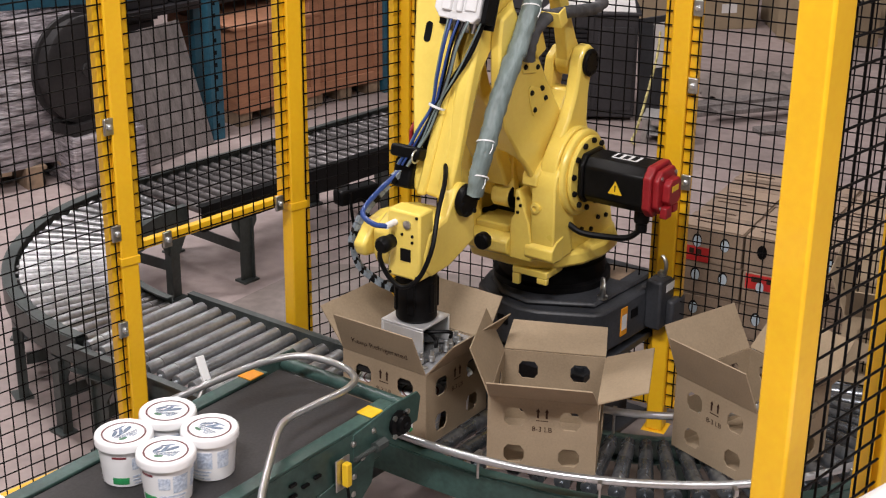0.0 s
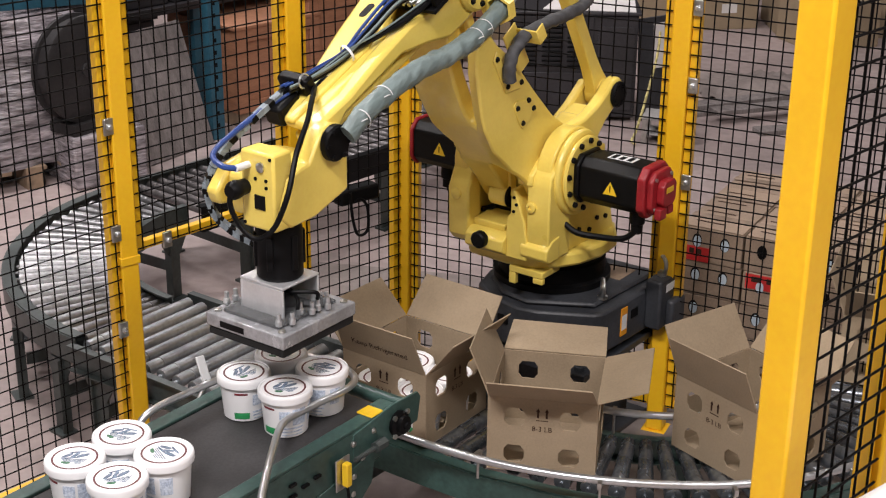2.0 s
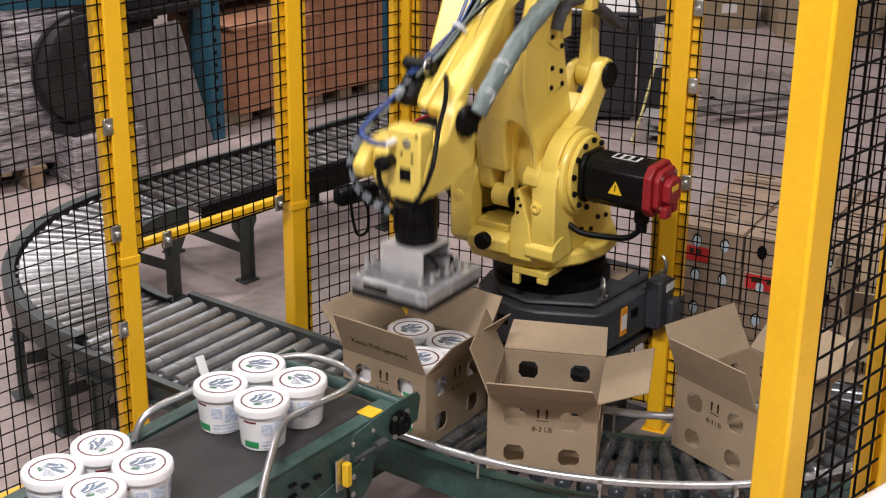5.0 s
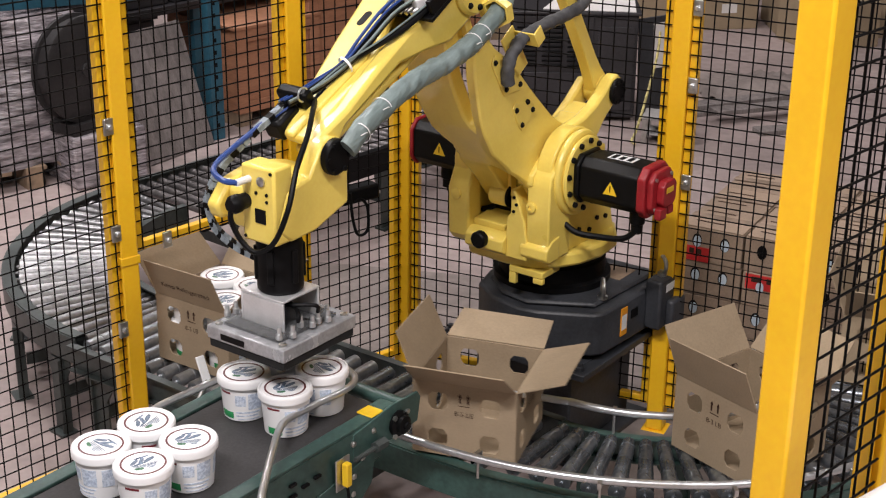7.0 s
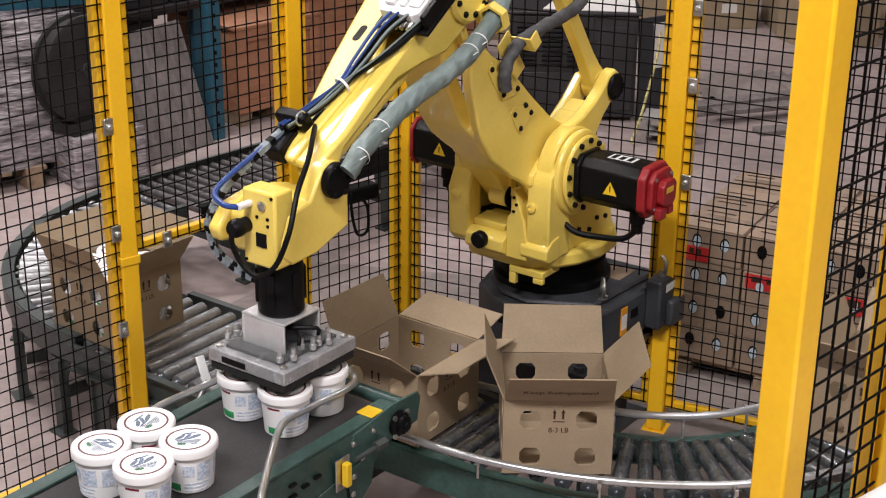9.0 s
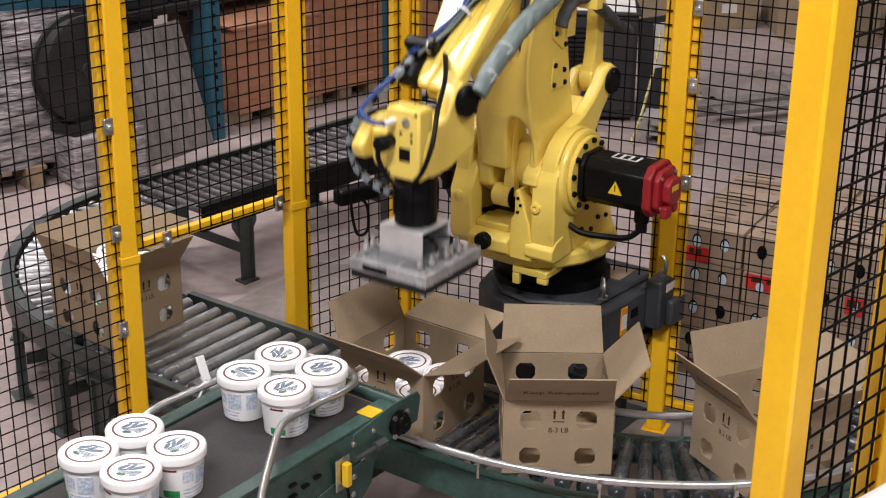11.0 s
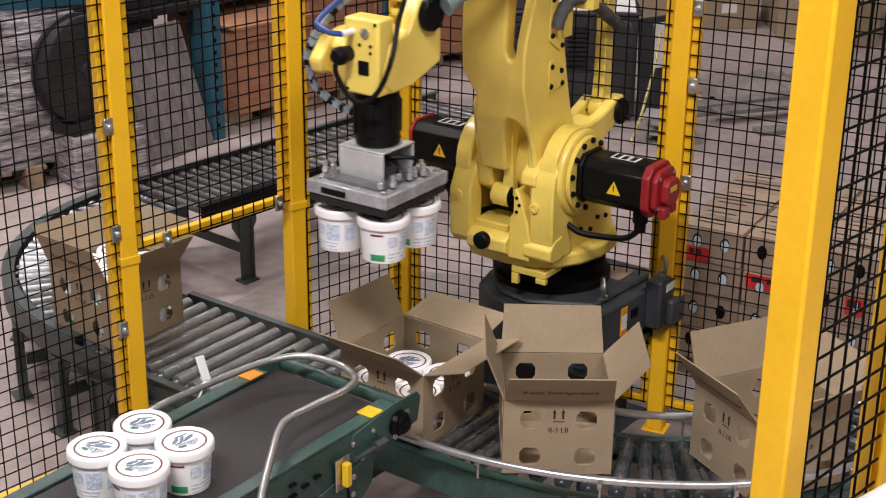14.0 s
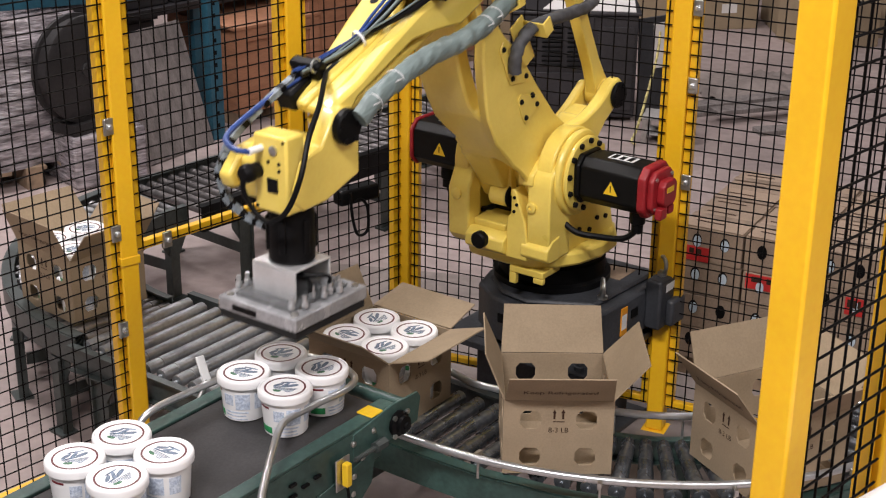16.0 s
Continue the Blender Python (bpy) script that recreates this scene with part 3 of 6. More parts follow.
box(bm, -0.23, -0.14, 0.3995, 0.4012, 0.59, 0.62)
part("label_plate", bm, "white", base)
for bx, by, rz in ((0.10, 0.275, 35), (-0.17, 0.365, 50), (0.06, -0.16, 35)):
    bm = B()
    lathe(bm, [(0.018, 0), (0.018, 0.012)], 12)
    tube(bm, [(0.030 * math.sin(a), 0, 0.042 + 0.030 * -math.cos(a)) for a in [i * math.pi / 8 for i in range(17)]], 0.0075, 8, 1)
    part("lifting_eye", bm, "zinc", base, "zinc plated lifting eye", m=pose(bx, by, 0.616 if by < 0.3 else 0.64, 0, 0, rz))
bm = B()
box(bm, -0.020, 0.020, -0.002, 0.002, 0.470, 0.575, pose(0.04, 0.3325, 0, 0, 0, -2.5))
w_ = part("warning_label", bm, "orange", base, "orange and white warning label")
bm = B()
box(bm, -0.016, 0.016, 0.002, 0.003, 0.492, 0.548, pose(0.04, 0.3325, 0, 0, 0, -2.5))
part("label_picture", bm, "white", w_)
bm = B()
box(bm, -0.20, -0.08, 0.14, 0.24, 0.617, 0.619)
part("label_plate", bm, "pallet", base, "tan instruction plate")

robot = thing("palletizing_robot", RB, "yellow four-axis palletizing robot arm with black motors", "robot")
JW, JZ, L1, L2, CR = 0.165, 1.085, 0.853, 0.788, 0.352
bm = B()
lathe(bm, [(0.205, 0.612), (0.215, 0.618), (0.215, 0.640), (0.195, 0.645), (0.195, 0.700), (0.185, 0.705), (0.185, 0.748)], 48)
part("swivel_ring", bm, "black", robot, "black swivel bearing ring")
# turret: floor plate, two cheeks, gear housings
bm = B()
prism(bm, [(0.30, -0.16), (0.31, 0.0), (0.29, 0.10), (0.24, 0.165), (0.16, 0.212), (0.05, 0.235), (-0.07, 0.225), (-0.17, 0.16), (-0.22, 0.06), (-0.22, -0.17), (-0.05, -0.26), (0.18, -0.26)], 0.745, 0.80, "z")
part("turret_floor", bm, "robot", robot, bev=0.012)
CH = [(-0.13, 0.79), (0.30, 0.79), (0.33, 0.84), (0.325, 0.93), (0.30, 1.02)]
top = [(JW + 0.155 * math.cos(a), JZ + 0.155 * math.sin(a)) for a in [radians(d) for d in range(-10, 200, 15)]]
bm = B()
prism(bm, CH[:4] + top + [(-0.10, 0.9)], 0.115, 0.175, "y")
cyl_y(bm, JW, JZ, 0.150, 0.175, 0.205, 40, 0.008)
rc = part("right_cheek", bm, "robot", robot, bev=0.008)
bm = B()
prism(bm, [(0.20, 1.17), (0.29, 1.145), (0.33, 1.10), (0.338, 1.06), (0.338, 0.98), (0.335, 0.85), (0.315, 0.80), (0.20, 0.80)], 0.098, 0.188, "y")
part("housing_rib", bm, "robot", rc, bev=0.006)
bm = B()
prism(bm, [(0.20, 1.172), (0.285, 1.15), (0.342, 1.10), (0.346, 1.065), (0.30, 1.05), (0.20, 1.05)], 0.062, 0.12, "y")
part("housing_lip", bm, "robot", rc, bev=0.006)
bm = B()
prism(bm, [(0.27, 0.80), (0.335, 0.80), (0.350, 0.815), (0.350, 0.848), (0.32, 0.875), (0.27, 0.885)], 0.082, 0.192, "y")
part("foot_rib", bm, "robot", rc, bev=0.005)
bm = B()
lathe(bm, [(0.018, 0), (0.018, 0.010), (0.009, 0.012), (0.009, 0.006)], 14, along_x(0.337, 0.118, 0.99))
part("plug", bm, "robot", rc)
bm = B()
cyl_y(bm, JW, JZ, 0.132, 0.205, 0.222, 40, 0.006)
part("gear_cover", bm, "robot", rc)
for k in range(12):
    a = radians(k * 30 + 8)
    bm = B()
    lathe(bm, [(0.0105, 0), (0.0105, 0.008), (0.007, 0.011)], 8, along_y(JW + 0.116 * math.cos(a), 0.222, JZ + 0.116 * math.sin(a)))
    part("bolt", bm, "black", rc)
for bx, bz in ((0.12, 0.86), (0.05, 0.84), (0.0, 0.87), (-0.06, 0.86)):
    bm = B()
    lathe(bm, [(0.009, 0), (0.009, 0.008)], 8, along_y(bx, 0.175, bz))
    part("bolt", bm, "black", rc)
bm = B()
prism(bm, CH[:4] + top + [(-0.10, 0.9)], -0.220, -0.160, "y")
prism(bm, [(0.27, 0.80), (0.32, 0.80), (0.345, 0.83), (0.35, 1.0), (0.31, 1.08), (0.27, 1.12)], -0.222, -0.135, "y")
lc = part("left_cheek", bm, "robot", robot, bev=0.008)
bm = B()
lathe(bm, [(0.020, 0), (0.020, 0.008), (0.010, 0.012)], 12, along_x(0.348, -0.185, 0.98))
part("plug", bm, "robot", lc)
bm = B()
prism(bm, [(0.20, 0.79), (0.335, 0.79), (0.365, 0.81), (0.365, 0.850), (0.335, 0.868), (0.20, 0.872)], -0.138, 0.022, "y")
prism(bm, [(0.20, 0.868), (0.315, 0.866), (0.315, 0.892), (0.20, 0.90)], -0.135, -0.002, "y")
part("front_block", bm, "robot", robot, bev=0.005)
# dark block added in place of the shade between the cheeks
bm = B()
prism(bm, [(-0.10, 0.80), (0.20, 0.80), (0.17, 0.90), (0.05, 0.97), (-0.10, 0.97)], -0.16, 0.11, "y")
part("inner_casing", bm, "base", robot, "dark block added for the shade inside the turret", bev=0.01)
# plate added to close the turret's back so its inside stays dark
bm = B()
box(bm, -0.14, -0.10, -0.16, 0.12, 0.80, 1.10)
part("back_wall", bm, "robot", robot, bev=0.006)
bm = B()
prism(bm, [(-0.050, 0.99), (0.002, 0.99), (-0.006, 1.08), (-0.010, 1.27), (-0.038, 1.27), (-0.040, 1.08)], 0.252, 0.285, "x")
cyl_y(bm, 0.27, 0.985, 0.040, -0.082, -0.012, 24, 0.004)
rod = part("balancer_rod", bm, "robot", robot, bev=0.004)
bm = B()
cyl_y(bm, 0.27, 0.985, 0.043, -0.012, -0.002, 24)
part("seal_ring", bm, "black", rod, "black seal ring")
bm = B()
lathe(bm, [(0.030, 0), (0.030, 0.022), (0.024, 0.028)], 20, along_x(0.362, -0.068, 0.842))
part("rubber_stop", bm, "black", robot, "black rubber stop")
bm = B()
prism(bm, [(0.020, 0.79), (0.105, 0.79), (0.104, 0.86), (0.092, 0.93), (0.066, 1.00), (0.050, 1.04), (0.036, 1.04), (0.036, 0.955), (0.022, 0.935), (0.020, 0.90)], 0.262, 0.342, "x")
sb = part("stop_bracket", bm, "robot", robot, bev=0.005)
for by, bz in ((0.050, 1.012), (0.060, 0.988), (0.050, 0.962)):
    bm = B()
    lathe(bm, [(0.006, 0), (0.006, 0.004)], 8, along_x(0.342, by, bz))
    part("bolt", bm, "black", sb)
bm = B()
box(bm, 0.19, 0.305, 0.012, 0.150, 0.722, 0.747)
box(bm, 0.285, 0.305, 0.012, 0.040, 0.680, 0.722)
box(bm, 0.285, 0.305, 0.110, 0.150, 0.700, 0.722)
part("cable_bracket", bm, "robot", robot, bev=0.004)


def motor(sgn):
    y0, y1 = (0.222, 0.462) if sgn > 0 else (-0.455, -0.220)
    h = 0.080
    oc = lambda k: [(JW + a * k, JZ + b * k) for a, b in ((h, h * 0.62), (h * 0.62, h), (-h * 0.62, h), (-h, h * 0.62), (-h, -h * 0.62), (-h * 0.62, -h), (h * 0.62, -h), (h, -h * 0.62))]
    bm = B()
    prism(bm, oc(1.0), y0 + (0.02 if sgn > 0 else 0), y1 - (0 if sgn > 0 else 0.02), "y")
    prism(bm, oc(1.08), y0 if sgn > 0 else y1 - 0.02, y0 + 0.02 if sgn > 0 else y1, "y")
    mo = part("servo_motor", bm, "motor", robot, "black servo motor with a red end cap", bev=0.006)
    bm = B()
    e0, e1 = (y1, y1 + 0.030) if sgn > 0 else (y0 - 0.012, y0)
    prism(bm, oc(1.09), e0, e1, "y")
    cap = part("end_cap", bm, "red", mo, "red plastic encoder cap", bev=0.006)
    if sgn > 0:
        bm = B()
        prism(bm, oc(0.92), e1, e1 + 0.022, "y")
        part("cap_step", bm, "red", cap, bev=0.006)
        bm = B()
        prism(bm, oc(0.56), e1 + 0.022, e1 + 0.050, "y")
        box(bm, JW + 0.01, JW + 0.055, e1 + 0.022, e1 + 0.048, JZ - 0.085, JZ - 0.045)
        box(bm, JW - 0.045, JW - 0.01, e1 + 0.022, e1 + 0.044, JZ - 0.080, JZ - 0.050)
        part("cap_cover", bm, "red", cap, bev=0.005)
        bm = B()
        box(bm, JW - 0.020, JW + 0.026, e1 + 0.050, e1 + 0.0515, JZ + 0.004, JZ + 0.022)
        part("cap_label", bm, "yellow", cap, "small yellow label")
        for ax, az in ((0.062, 0.062), (-0.062, 0.062), (-0.062, -0.062), (0.062, -0.062)):
            bm = B()
            lathe(bm, [(0.007, 0), (0.007, 0.005)], 8, along_y(JW + ax * 0.82, e1 + 0.022, JZ + az * 0.82))
            part("screw", bm, "zinc", cap)
    bm = B()
    s_ = 0.026
    ym = (y0 + y1) / 2 + (0.02 if sgn > 0 else 0.0)
    prism(bm, [(ym - s_, JZ - 0.024), (ym + s_, JZ - 0.024), (ym, JZ + 0.022)], JW + h + 0.0005, JW + h + 0.0015, "x")
    tri = part("warning_triangle", bm, "yellow", mo, "yellow warning triangle")
    bm = B()
    box(bm, JW + h + 0.0016, JW + h + 0.0022, ym - 0.002, ym + 0.002, JZ - 0.014, JZ + 0.008)
    part("triangle_mark", bm, "black", tri)
    bm = B()
    box(bm, JW - 0.03, JW + 0.02, ym - 0.05, ym + 0.045, JZ + h + 0.0005, JZ + h + 0.002)
    rl_ = part("rating_label", bm, "white", mo)
    for k in range(3):
        bm = B()
        box(bm, JW - 0.026 + 0.006 * (k % 2), JW + 0.016, ym - 0.042 + k * 0.030, ym - 0.024 + k * 0.030, JZ + h + 0.0021, JZ + h + 0.0026)
        part("print_bar", bm, "black", rl_)
    bm = B()
    yy = y1 - 0.035 if sgn > 0 else y0 + 0.1
    lathe(bm, [(0.026, 0), (0.026, 0.05), (0.020, 0.055), (0.020, 0.085)], 12, Matrix.Translation((JW, yy, JZ - h)) @ pose(0, 0, 0, 180, 0, 0))
    part("connector", bm, "black", mo)
    bm = B()
    sgy = -1 if sgn > 0 else 1
    tube(bm, [(JW, yy, JZ - h - 0.075), (JW + 0.02, yy + sgy * 0.04, JZ - h - 0.11), (JW + 0.04, yy + sgy * 0.13, JZ - h - 0.118), (JW + 0.06, yy + sgy * 0.20, JZ - h - 0.112), (JW + 0.06, yy + sgy * 0.255, JZ - h - 0.085)], 0.0105, 8)
    part("motor_cable", bm, "black", mo)


motor(1), motor(-1)

# lower arm, along local x
# one casting in the shape of an H, with a slot between its prongs and one between its legs
# its outer edges and the slot's two sides, by the distance from the shoulder
H_X = (0.0, 0.05, 0.10, 0.15, 0.184, 0.20, 0.227, 0.25, 0.273, 0.306, 0.33, 0.351, 0.385, 0.406, 0.43, 0.48, 0.557, 0.62, 0.69, 0.75, 0.80)


def h_across(x):
    outer = float(np.interp(x, (0.0, 0.16, 0.184, 0.227, 0.273, 0.306, 0.351, 0.557, 0.70, 0.80), (-0.12, -0.125, -0.122, -0.106, -0.114, -0.142, -0.168, -0.175, -0.16, -0.14)))
    s0 = float(np.interp(x, (0.0, 0.10, 0.175, 0.20, 0.385, 0.406, 0.43, 0.60, 0.80), (-0.016, -0.014, -0.006, 0.018, 0.018, 0.016, 0.002, 0.0, -0.01)))
    s1 = float(np.interp(x, (0.0, 0.10, 0.16, 0.185, 0.20, 0.385, 0.406, 0.43, 0.69), (0.086, 0.084, 0.080, 0.072, 0.052, 0.048, 0.048, 0.058, 0.066)))
    return outer, s0, s1, 0.104


def h_front(x, y):
    base = float(np.interp(x, (0.0, 0.10, 0.16, 0.20, 0.30, 0.45, 0.60, 0.70, 0.80), (0.15, 0.165, 0.18, 0.195, 0.20, 0.205, 0.192, 0.145, 0.09)))
    swell = float(np.interp(x, (0.1, 0.22, 0.33, 0.45, 0.57, 0.66), (0.0, 0.018, 0.05, 0.046, 0.012, 0.0)))
    return -base - swell * max(0.0, min(1.0, y / 0.1))


def h_back(x, y):
    left = float(np.interp(x, (0.0, 0.2, 0.45, 0.62, 0.72, 0.80), (0.05, 0.0, -0.02, -0.04, 0.0, 0.05)))
    right = float(np.interp(x, (0.0, 0.10, 0.187, 0.339, 0.487, 0.56, 0.69), (0.12, 0.115, 0.074, 0.033, 0.0, -0.025, -0.082)))
    shell = h_front(x, y) + 0.062
    if y > 0.09:
        return right
    return min(left, shell) if x < 0.66 else left


bm = B()
front = [[bm.verts.new((x, y, h_front(x, y))) for y in h_across(x)] for x in H_X]
rear = [[bm.verts.new((x, y, h_back(x, y))) for y in h_across(x)] for x in H_X]
there = lambda i, k: 0 <= i < len(H_X) - 1 and (k == 0 or (k == 1 and 0.20 <= H_X[i] < 0.406) or (k == 2 and H_X[i] < 0.69))
for i in range(len(H_X) - 1):
    for k in range(3):
        if not there(i, k):
            continue
        bm.faces.new((front[i][k], front[i + 1][k], front[i + 1][k + 1], front[i][k + 1]))
        bm.faces.new((rear[i][k], rear[i][k + 1], rear[i + 1][k + 1], rear[i + 1][k]))
        for j, kk, e0, e1 in ((i - 1, k, (i, k), (i, k + 1)), (i + 1, k, (i + 1, k), (i + 1, k + 1)), (i, k - 1, (i, k), (i + 1, k)), (i, k + 1, (i, k + 1), (i + 1, k + 1))):
            if not (0 <= kk < 3 and there(j, kk)):
                bm.faces.new((front[e0[0]][e0[1]], front[e1[0]][e1[1]], rear[e1[0]][e1[1]], rear[e0[0]][e0[1]]))
bmesh.ops.delete(bm, geom=[v for v in bm.verts if not v.link_faces], context="VERTS")
lower = part("lower_arm", bm, "robot", robot, "cast yellow lower arm", bev=0.010)
bm = B()
prism(bm, [(-0.12, -0.05), (-0.07, -0.142), (0.03, -0.155), (0.12, -0.16), (0.16, -0.10), (0.20, 0.04), (0.10, 0.108), (-0.05, 0.12), (-0.12, 0.05)], 0.072, 0.101, "y")
part("right_leg", bm, "robot", lower, bev=0.010)
bm = B()
prism(bm, [(-0.12, -0.05), (-0.07, -0.135), (0.06, -0.150), (0.15, -0.165), (0.24, -0.18), (0.28, -0.09), (0.22, 0.0), (0.12, 0.09), (-0.05, 0.11), (-0.12, 0.05)], -0.142, -0.080, "y")
part("left_leg", bm, "robot", lower, bev=0.014)
bm = B()
prism(bm, [(0.33, -0.150), (0.80, -0.055), (0.80, -0.025), (0.33, -0.115)], 0.012, 0.036, "y")
part("inner_rod", bm, "robot", lower, bev=0.005)
bm = B()
cyl_y(bm, 0, 0, 0.10, -0.03, 0.112, 32, 0.01)
part("hub", bm, "robot", lower)
bm = B()
prism(bm, [(0.282, -0.092), (0.312, -0.098), (0.388, -0.092), (0.392, -0.07), (0.325, 0.004), (0.290, 0.0)], 0.104, 0.109, "y")
part("cover_plate", bm, "robot", lower, bev=0.003)
bm = B()
prism(bm, [(0.46, -0.105), (0.60, -0.105), (0.615, -0.075), (0.585, -0.068), (0.50, -0.072), (0.485, -0.03), (0.425, -0.01), (0.415, -0.035)], 0.104, 0.110, "y")
part("sleeve_mount", bm, "robot", lower, bev=0.003)
for bx, bz, by in ((0.368, -0.080, 0.107), (0.301, -0.010, 0.107), (0.302, -0.082, 0.107), (0.345, -0.018, 0.107), (0.593, -0.088, 0.108), (0.475, -0.088, 0.108), (0.497, -0.04, 0.108), (0.432, -0.022, 0.108)):
    bm = B()
    lathe(bm, [(0.0095, 0), (0.0095, 0.006), (0.006, 0.010)], 8, along_y(bx, by - 0.001, bz))
    part("bolt", bm, "black", lower)


def crumple(bm, amp, along):
    """Cloth creases that run slantwise along a sleeve."""
    for v in bm.verts:
        q = v.co.copy()
        d = noise.noise(Vector((q.x * along, q.y * 40, q.z * 40 + q.x * 22))) + 0.45 * noise.noise(Vector((q.x * 38, q.y * 90 + q.x * 30, q.z * 90)))
        v.co = q + v.normal * (d * amp)


bm = B()
tube(bm, [(0.50, 0.125, -0.085), (0.558, 0.13, -0.060), (0.585, 0.135, 0.015), (0.56, 0.14, 0.10), (0.515, 0.14, 0.189), (0.446, 0.14, 0.318), (0.42, 0.13, 0.40)], 0.0215, 20, 14, 0.012)
bm.normal_update()
crumple(bm, 0.005, 10)
part("dress_sleeve", bm, "hose_dark", lower, "dark grey cloth hose sleeve")
bm = B()
box(bm, 0.45, 0.62, 0.098, 0.104, -0.02, 0.055)
box(bm, 0.545, 0.600, 0.104, 0.182, 0.046, 0.052)
box(bm, 0.545, 0.600, 0.176, 0.182, 0.052, 0.090)
box(bm, 0.545, 0.551, 0.104, 0.176, 0.052, 0.090)
part("hose_bracket", bm, "robot", lower, bev=0.002)

# crank and drag link
bm = B()
prism(bm, [(-0.10, -0.10), (0.05, -0.125), (0.16, -0.070), (0.24, -0.052), (0.30, -0.050), (0.352, -0.058), (0.40, -0.040), (0.412, 0.0), (0.40, 0.035), (0.375, 0.052), (0.33, 0.038), (0.25, 0.040), (0.16, 0.060), (0.05, 0.125), (-0.10, 0.10)], 0.108, 0.155, "y")
crank = part("crank", bm, "robot", robot, bev=0.010)
bm = B()
prism(bm, [(0.12, -0.05), (0.24, -0.04), (0.352, -0.045), (0.40, 0.0), (0.352, 0.045), (0.24, 0.04), (0.12, 0.05)], 0.010, 0.046, "y")
prism(bm, [(0.08, -0.07), (0.19, -0.05), (0.19, 0.05), (0.08, 0.07)], 0.03, 0.12, "y")
part("fork_plate", bm, "robot", crank, bev=0.009)
bm = B()
prism(bm, [(0.04, -0.10), (0.18, -0.050), (0.255, -0.030), (0.265, 0.0), (0.255, 0.030), (0.18, 0.042), (0.04, 0.10)], 0.035, 0.112, "y")
part("fork_web", bm, "robot", crank, bev=0.010)
bm = B()
cyl_y(bm, CR, 0, 0.047, 0.155, 0.171, 24)
for k in range(10):
    a = radians(k * 36)
    lathe(bm, [(0.006, 0), (0.006, 0.004)], 6, along_y(CR + 0.036 * math.cos(a), 0.170, 0.036 * math.sin(a)))
part("pin_cap", bm, "black", crank, "black pin cap")
bm = B()
cyl_y(bm, 0, 0, 0.052, 0.050, 0.106, 24, 0.006)
prism(bm, [(0.02, -0.045), (0.07, -0.034), (0.14, -0.027), (L1 - 0.1, -0.023), (L1, -0.045), (L1 + 0.045, 0), (L1, 0.045), (L1 - 0.1, 0.023), (0.14, 0.027), (0.07, 0.034), (0.02, 0.045)], 0.058, 0.102, "y")
link = part("drag_link", bm, "robot", robot, bev=0.009)

# upper arm, local x from the elbow to the wrist pin, z is its outer side
bm = B()
prism(bm, [(-0.39, -0.01), (-0.352, -0.045), (-0.20, -0.085), (-0.05, -0.105), (0.09, -0.105), (0.18, -0.10), (0.29, -0.045), (0.40, 0.0), (0.55, 0.004), (0.68, 0.008), (0.76, -0.03), (0.83, -0.025), (0.83, 0.03), (0.76, 0.055), (0.65, 0.046), (0.50, 0.056), (0.332, 0.058), (0.188, 0.035), (0.05, 0.065), (-0.15, 0.085), (-0.352, 0.078), (-0.39, 0.045)], 0.012, 0.065, "y")
upper = part("upper_arm", bm, "robot", robot, "cast yellow upper arm", bev=0.012)
bm = B()
prism(bm, [(-0.10, -0.225), (0.15, -0.205), (0.41, -0.160), (0.55, -0.128), (0.70, -0.092), (0.79, -0.07), (0.80, 0.03), (0.44, 0.03), (0.34, -0.020), (0.18, -0.075), (-0.10, -0.09)], 0.020, 0.052, "z")
part("top_plate", bm, "robot", upper, bev=0.010)
for ox, oy in ((0.295, -0.125), (0.628, -0.052)):
    bm = B()
    prism(bm, [(ox + math.copysign(0.020, math.cos(a)) + 0.013 * math.cos(a), oy + 0.013 * math.sin(a)) for a in [2 * math.pi * (i + 0.5) / 16 for i in range(16)]], 0.0525, 0.0535, "z")
    part("lightening_hole", bm, "black", upper, "dark oval lightening hole")
bm = B()
prism(bm, [(-0.10, -0.215), (0.15, -0.195), (0.55, -0.12), (0.78, -0.06), (0.78, 0.03), (-0.10, 0.03)], -0.065, -0.040, "z", Matrix.Translation((0.35, 0, 0.0)) @ pose(0, 0, 0, 0, -4, 0) @ Matrix.Translation((-0.35, 0, 0)))
part("under_plate", bm, "robot", upper, bev=0.008)
bm = B()
prism(bm, [(-0.10, -0.08), (0.20, -0.075), (0.55, -0.045), (0.76, -0.03), (0.76, 0.03), (0.55, 0.035), (-0.10, 0.036)], -0.008, 0.012, "y", Matrix.Translation((-0.10, -0.205, 0)) @ pose(0, 0, 0, 0, 0, 9.2) @ Matrix.Translation((0.10, 0, 0)))
part("left_rib", bm, "robot", upper, bev=0.006)
bm = B()
prism(bm, [(0.36, -0.030), (0.80, -0.052), (0.80, -0.020), (0.46, 0.0)], 0.045, 0.064, "z")
part("ridge", bm, "robot", upper, bev=0.008)
bm = B()
cyl_y(bm, 0.0, -0.01, 0.100, -0.20, 0.085, 36, 0.010)
hub = part("elbow_hub", bm, "robot", upper)
for k in range(9):
    a = radians(k * 40 + 12)
    bm = B()
    lathe(bm, [(0.010, 0), (0.010, 0.006), (0.006, 0.010)], 8, along_y(0.075 * math.cos(a), 0.084, -0.01 + 0.075 * math.sin(a)))
    part("bolt", bm, "black", hub)
bm = B()
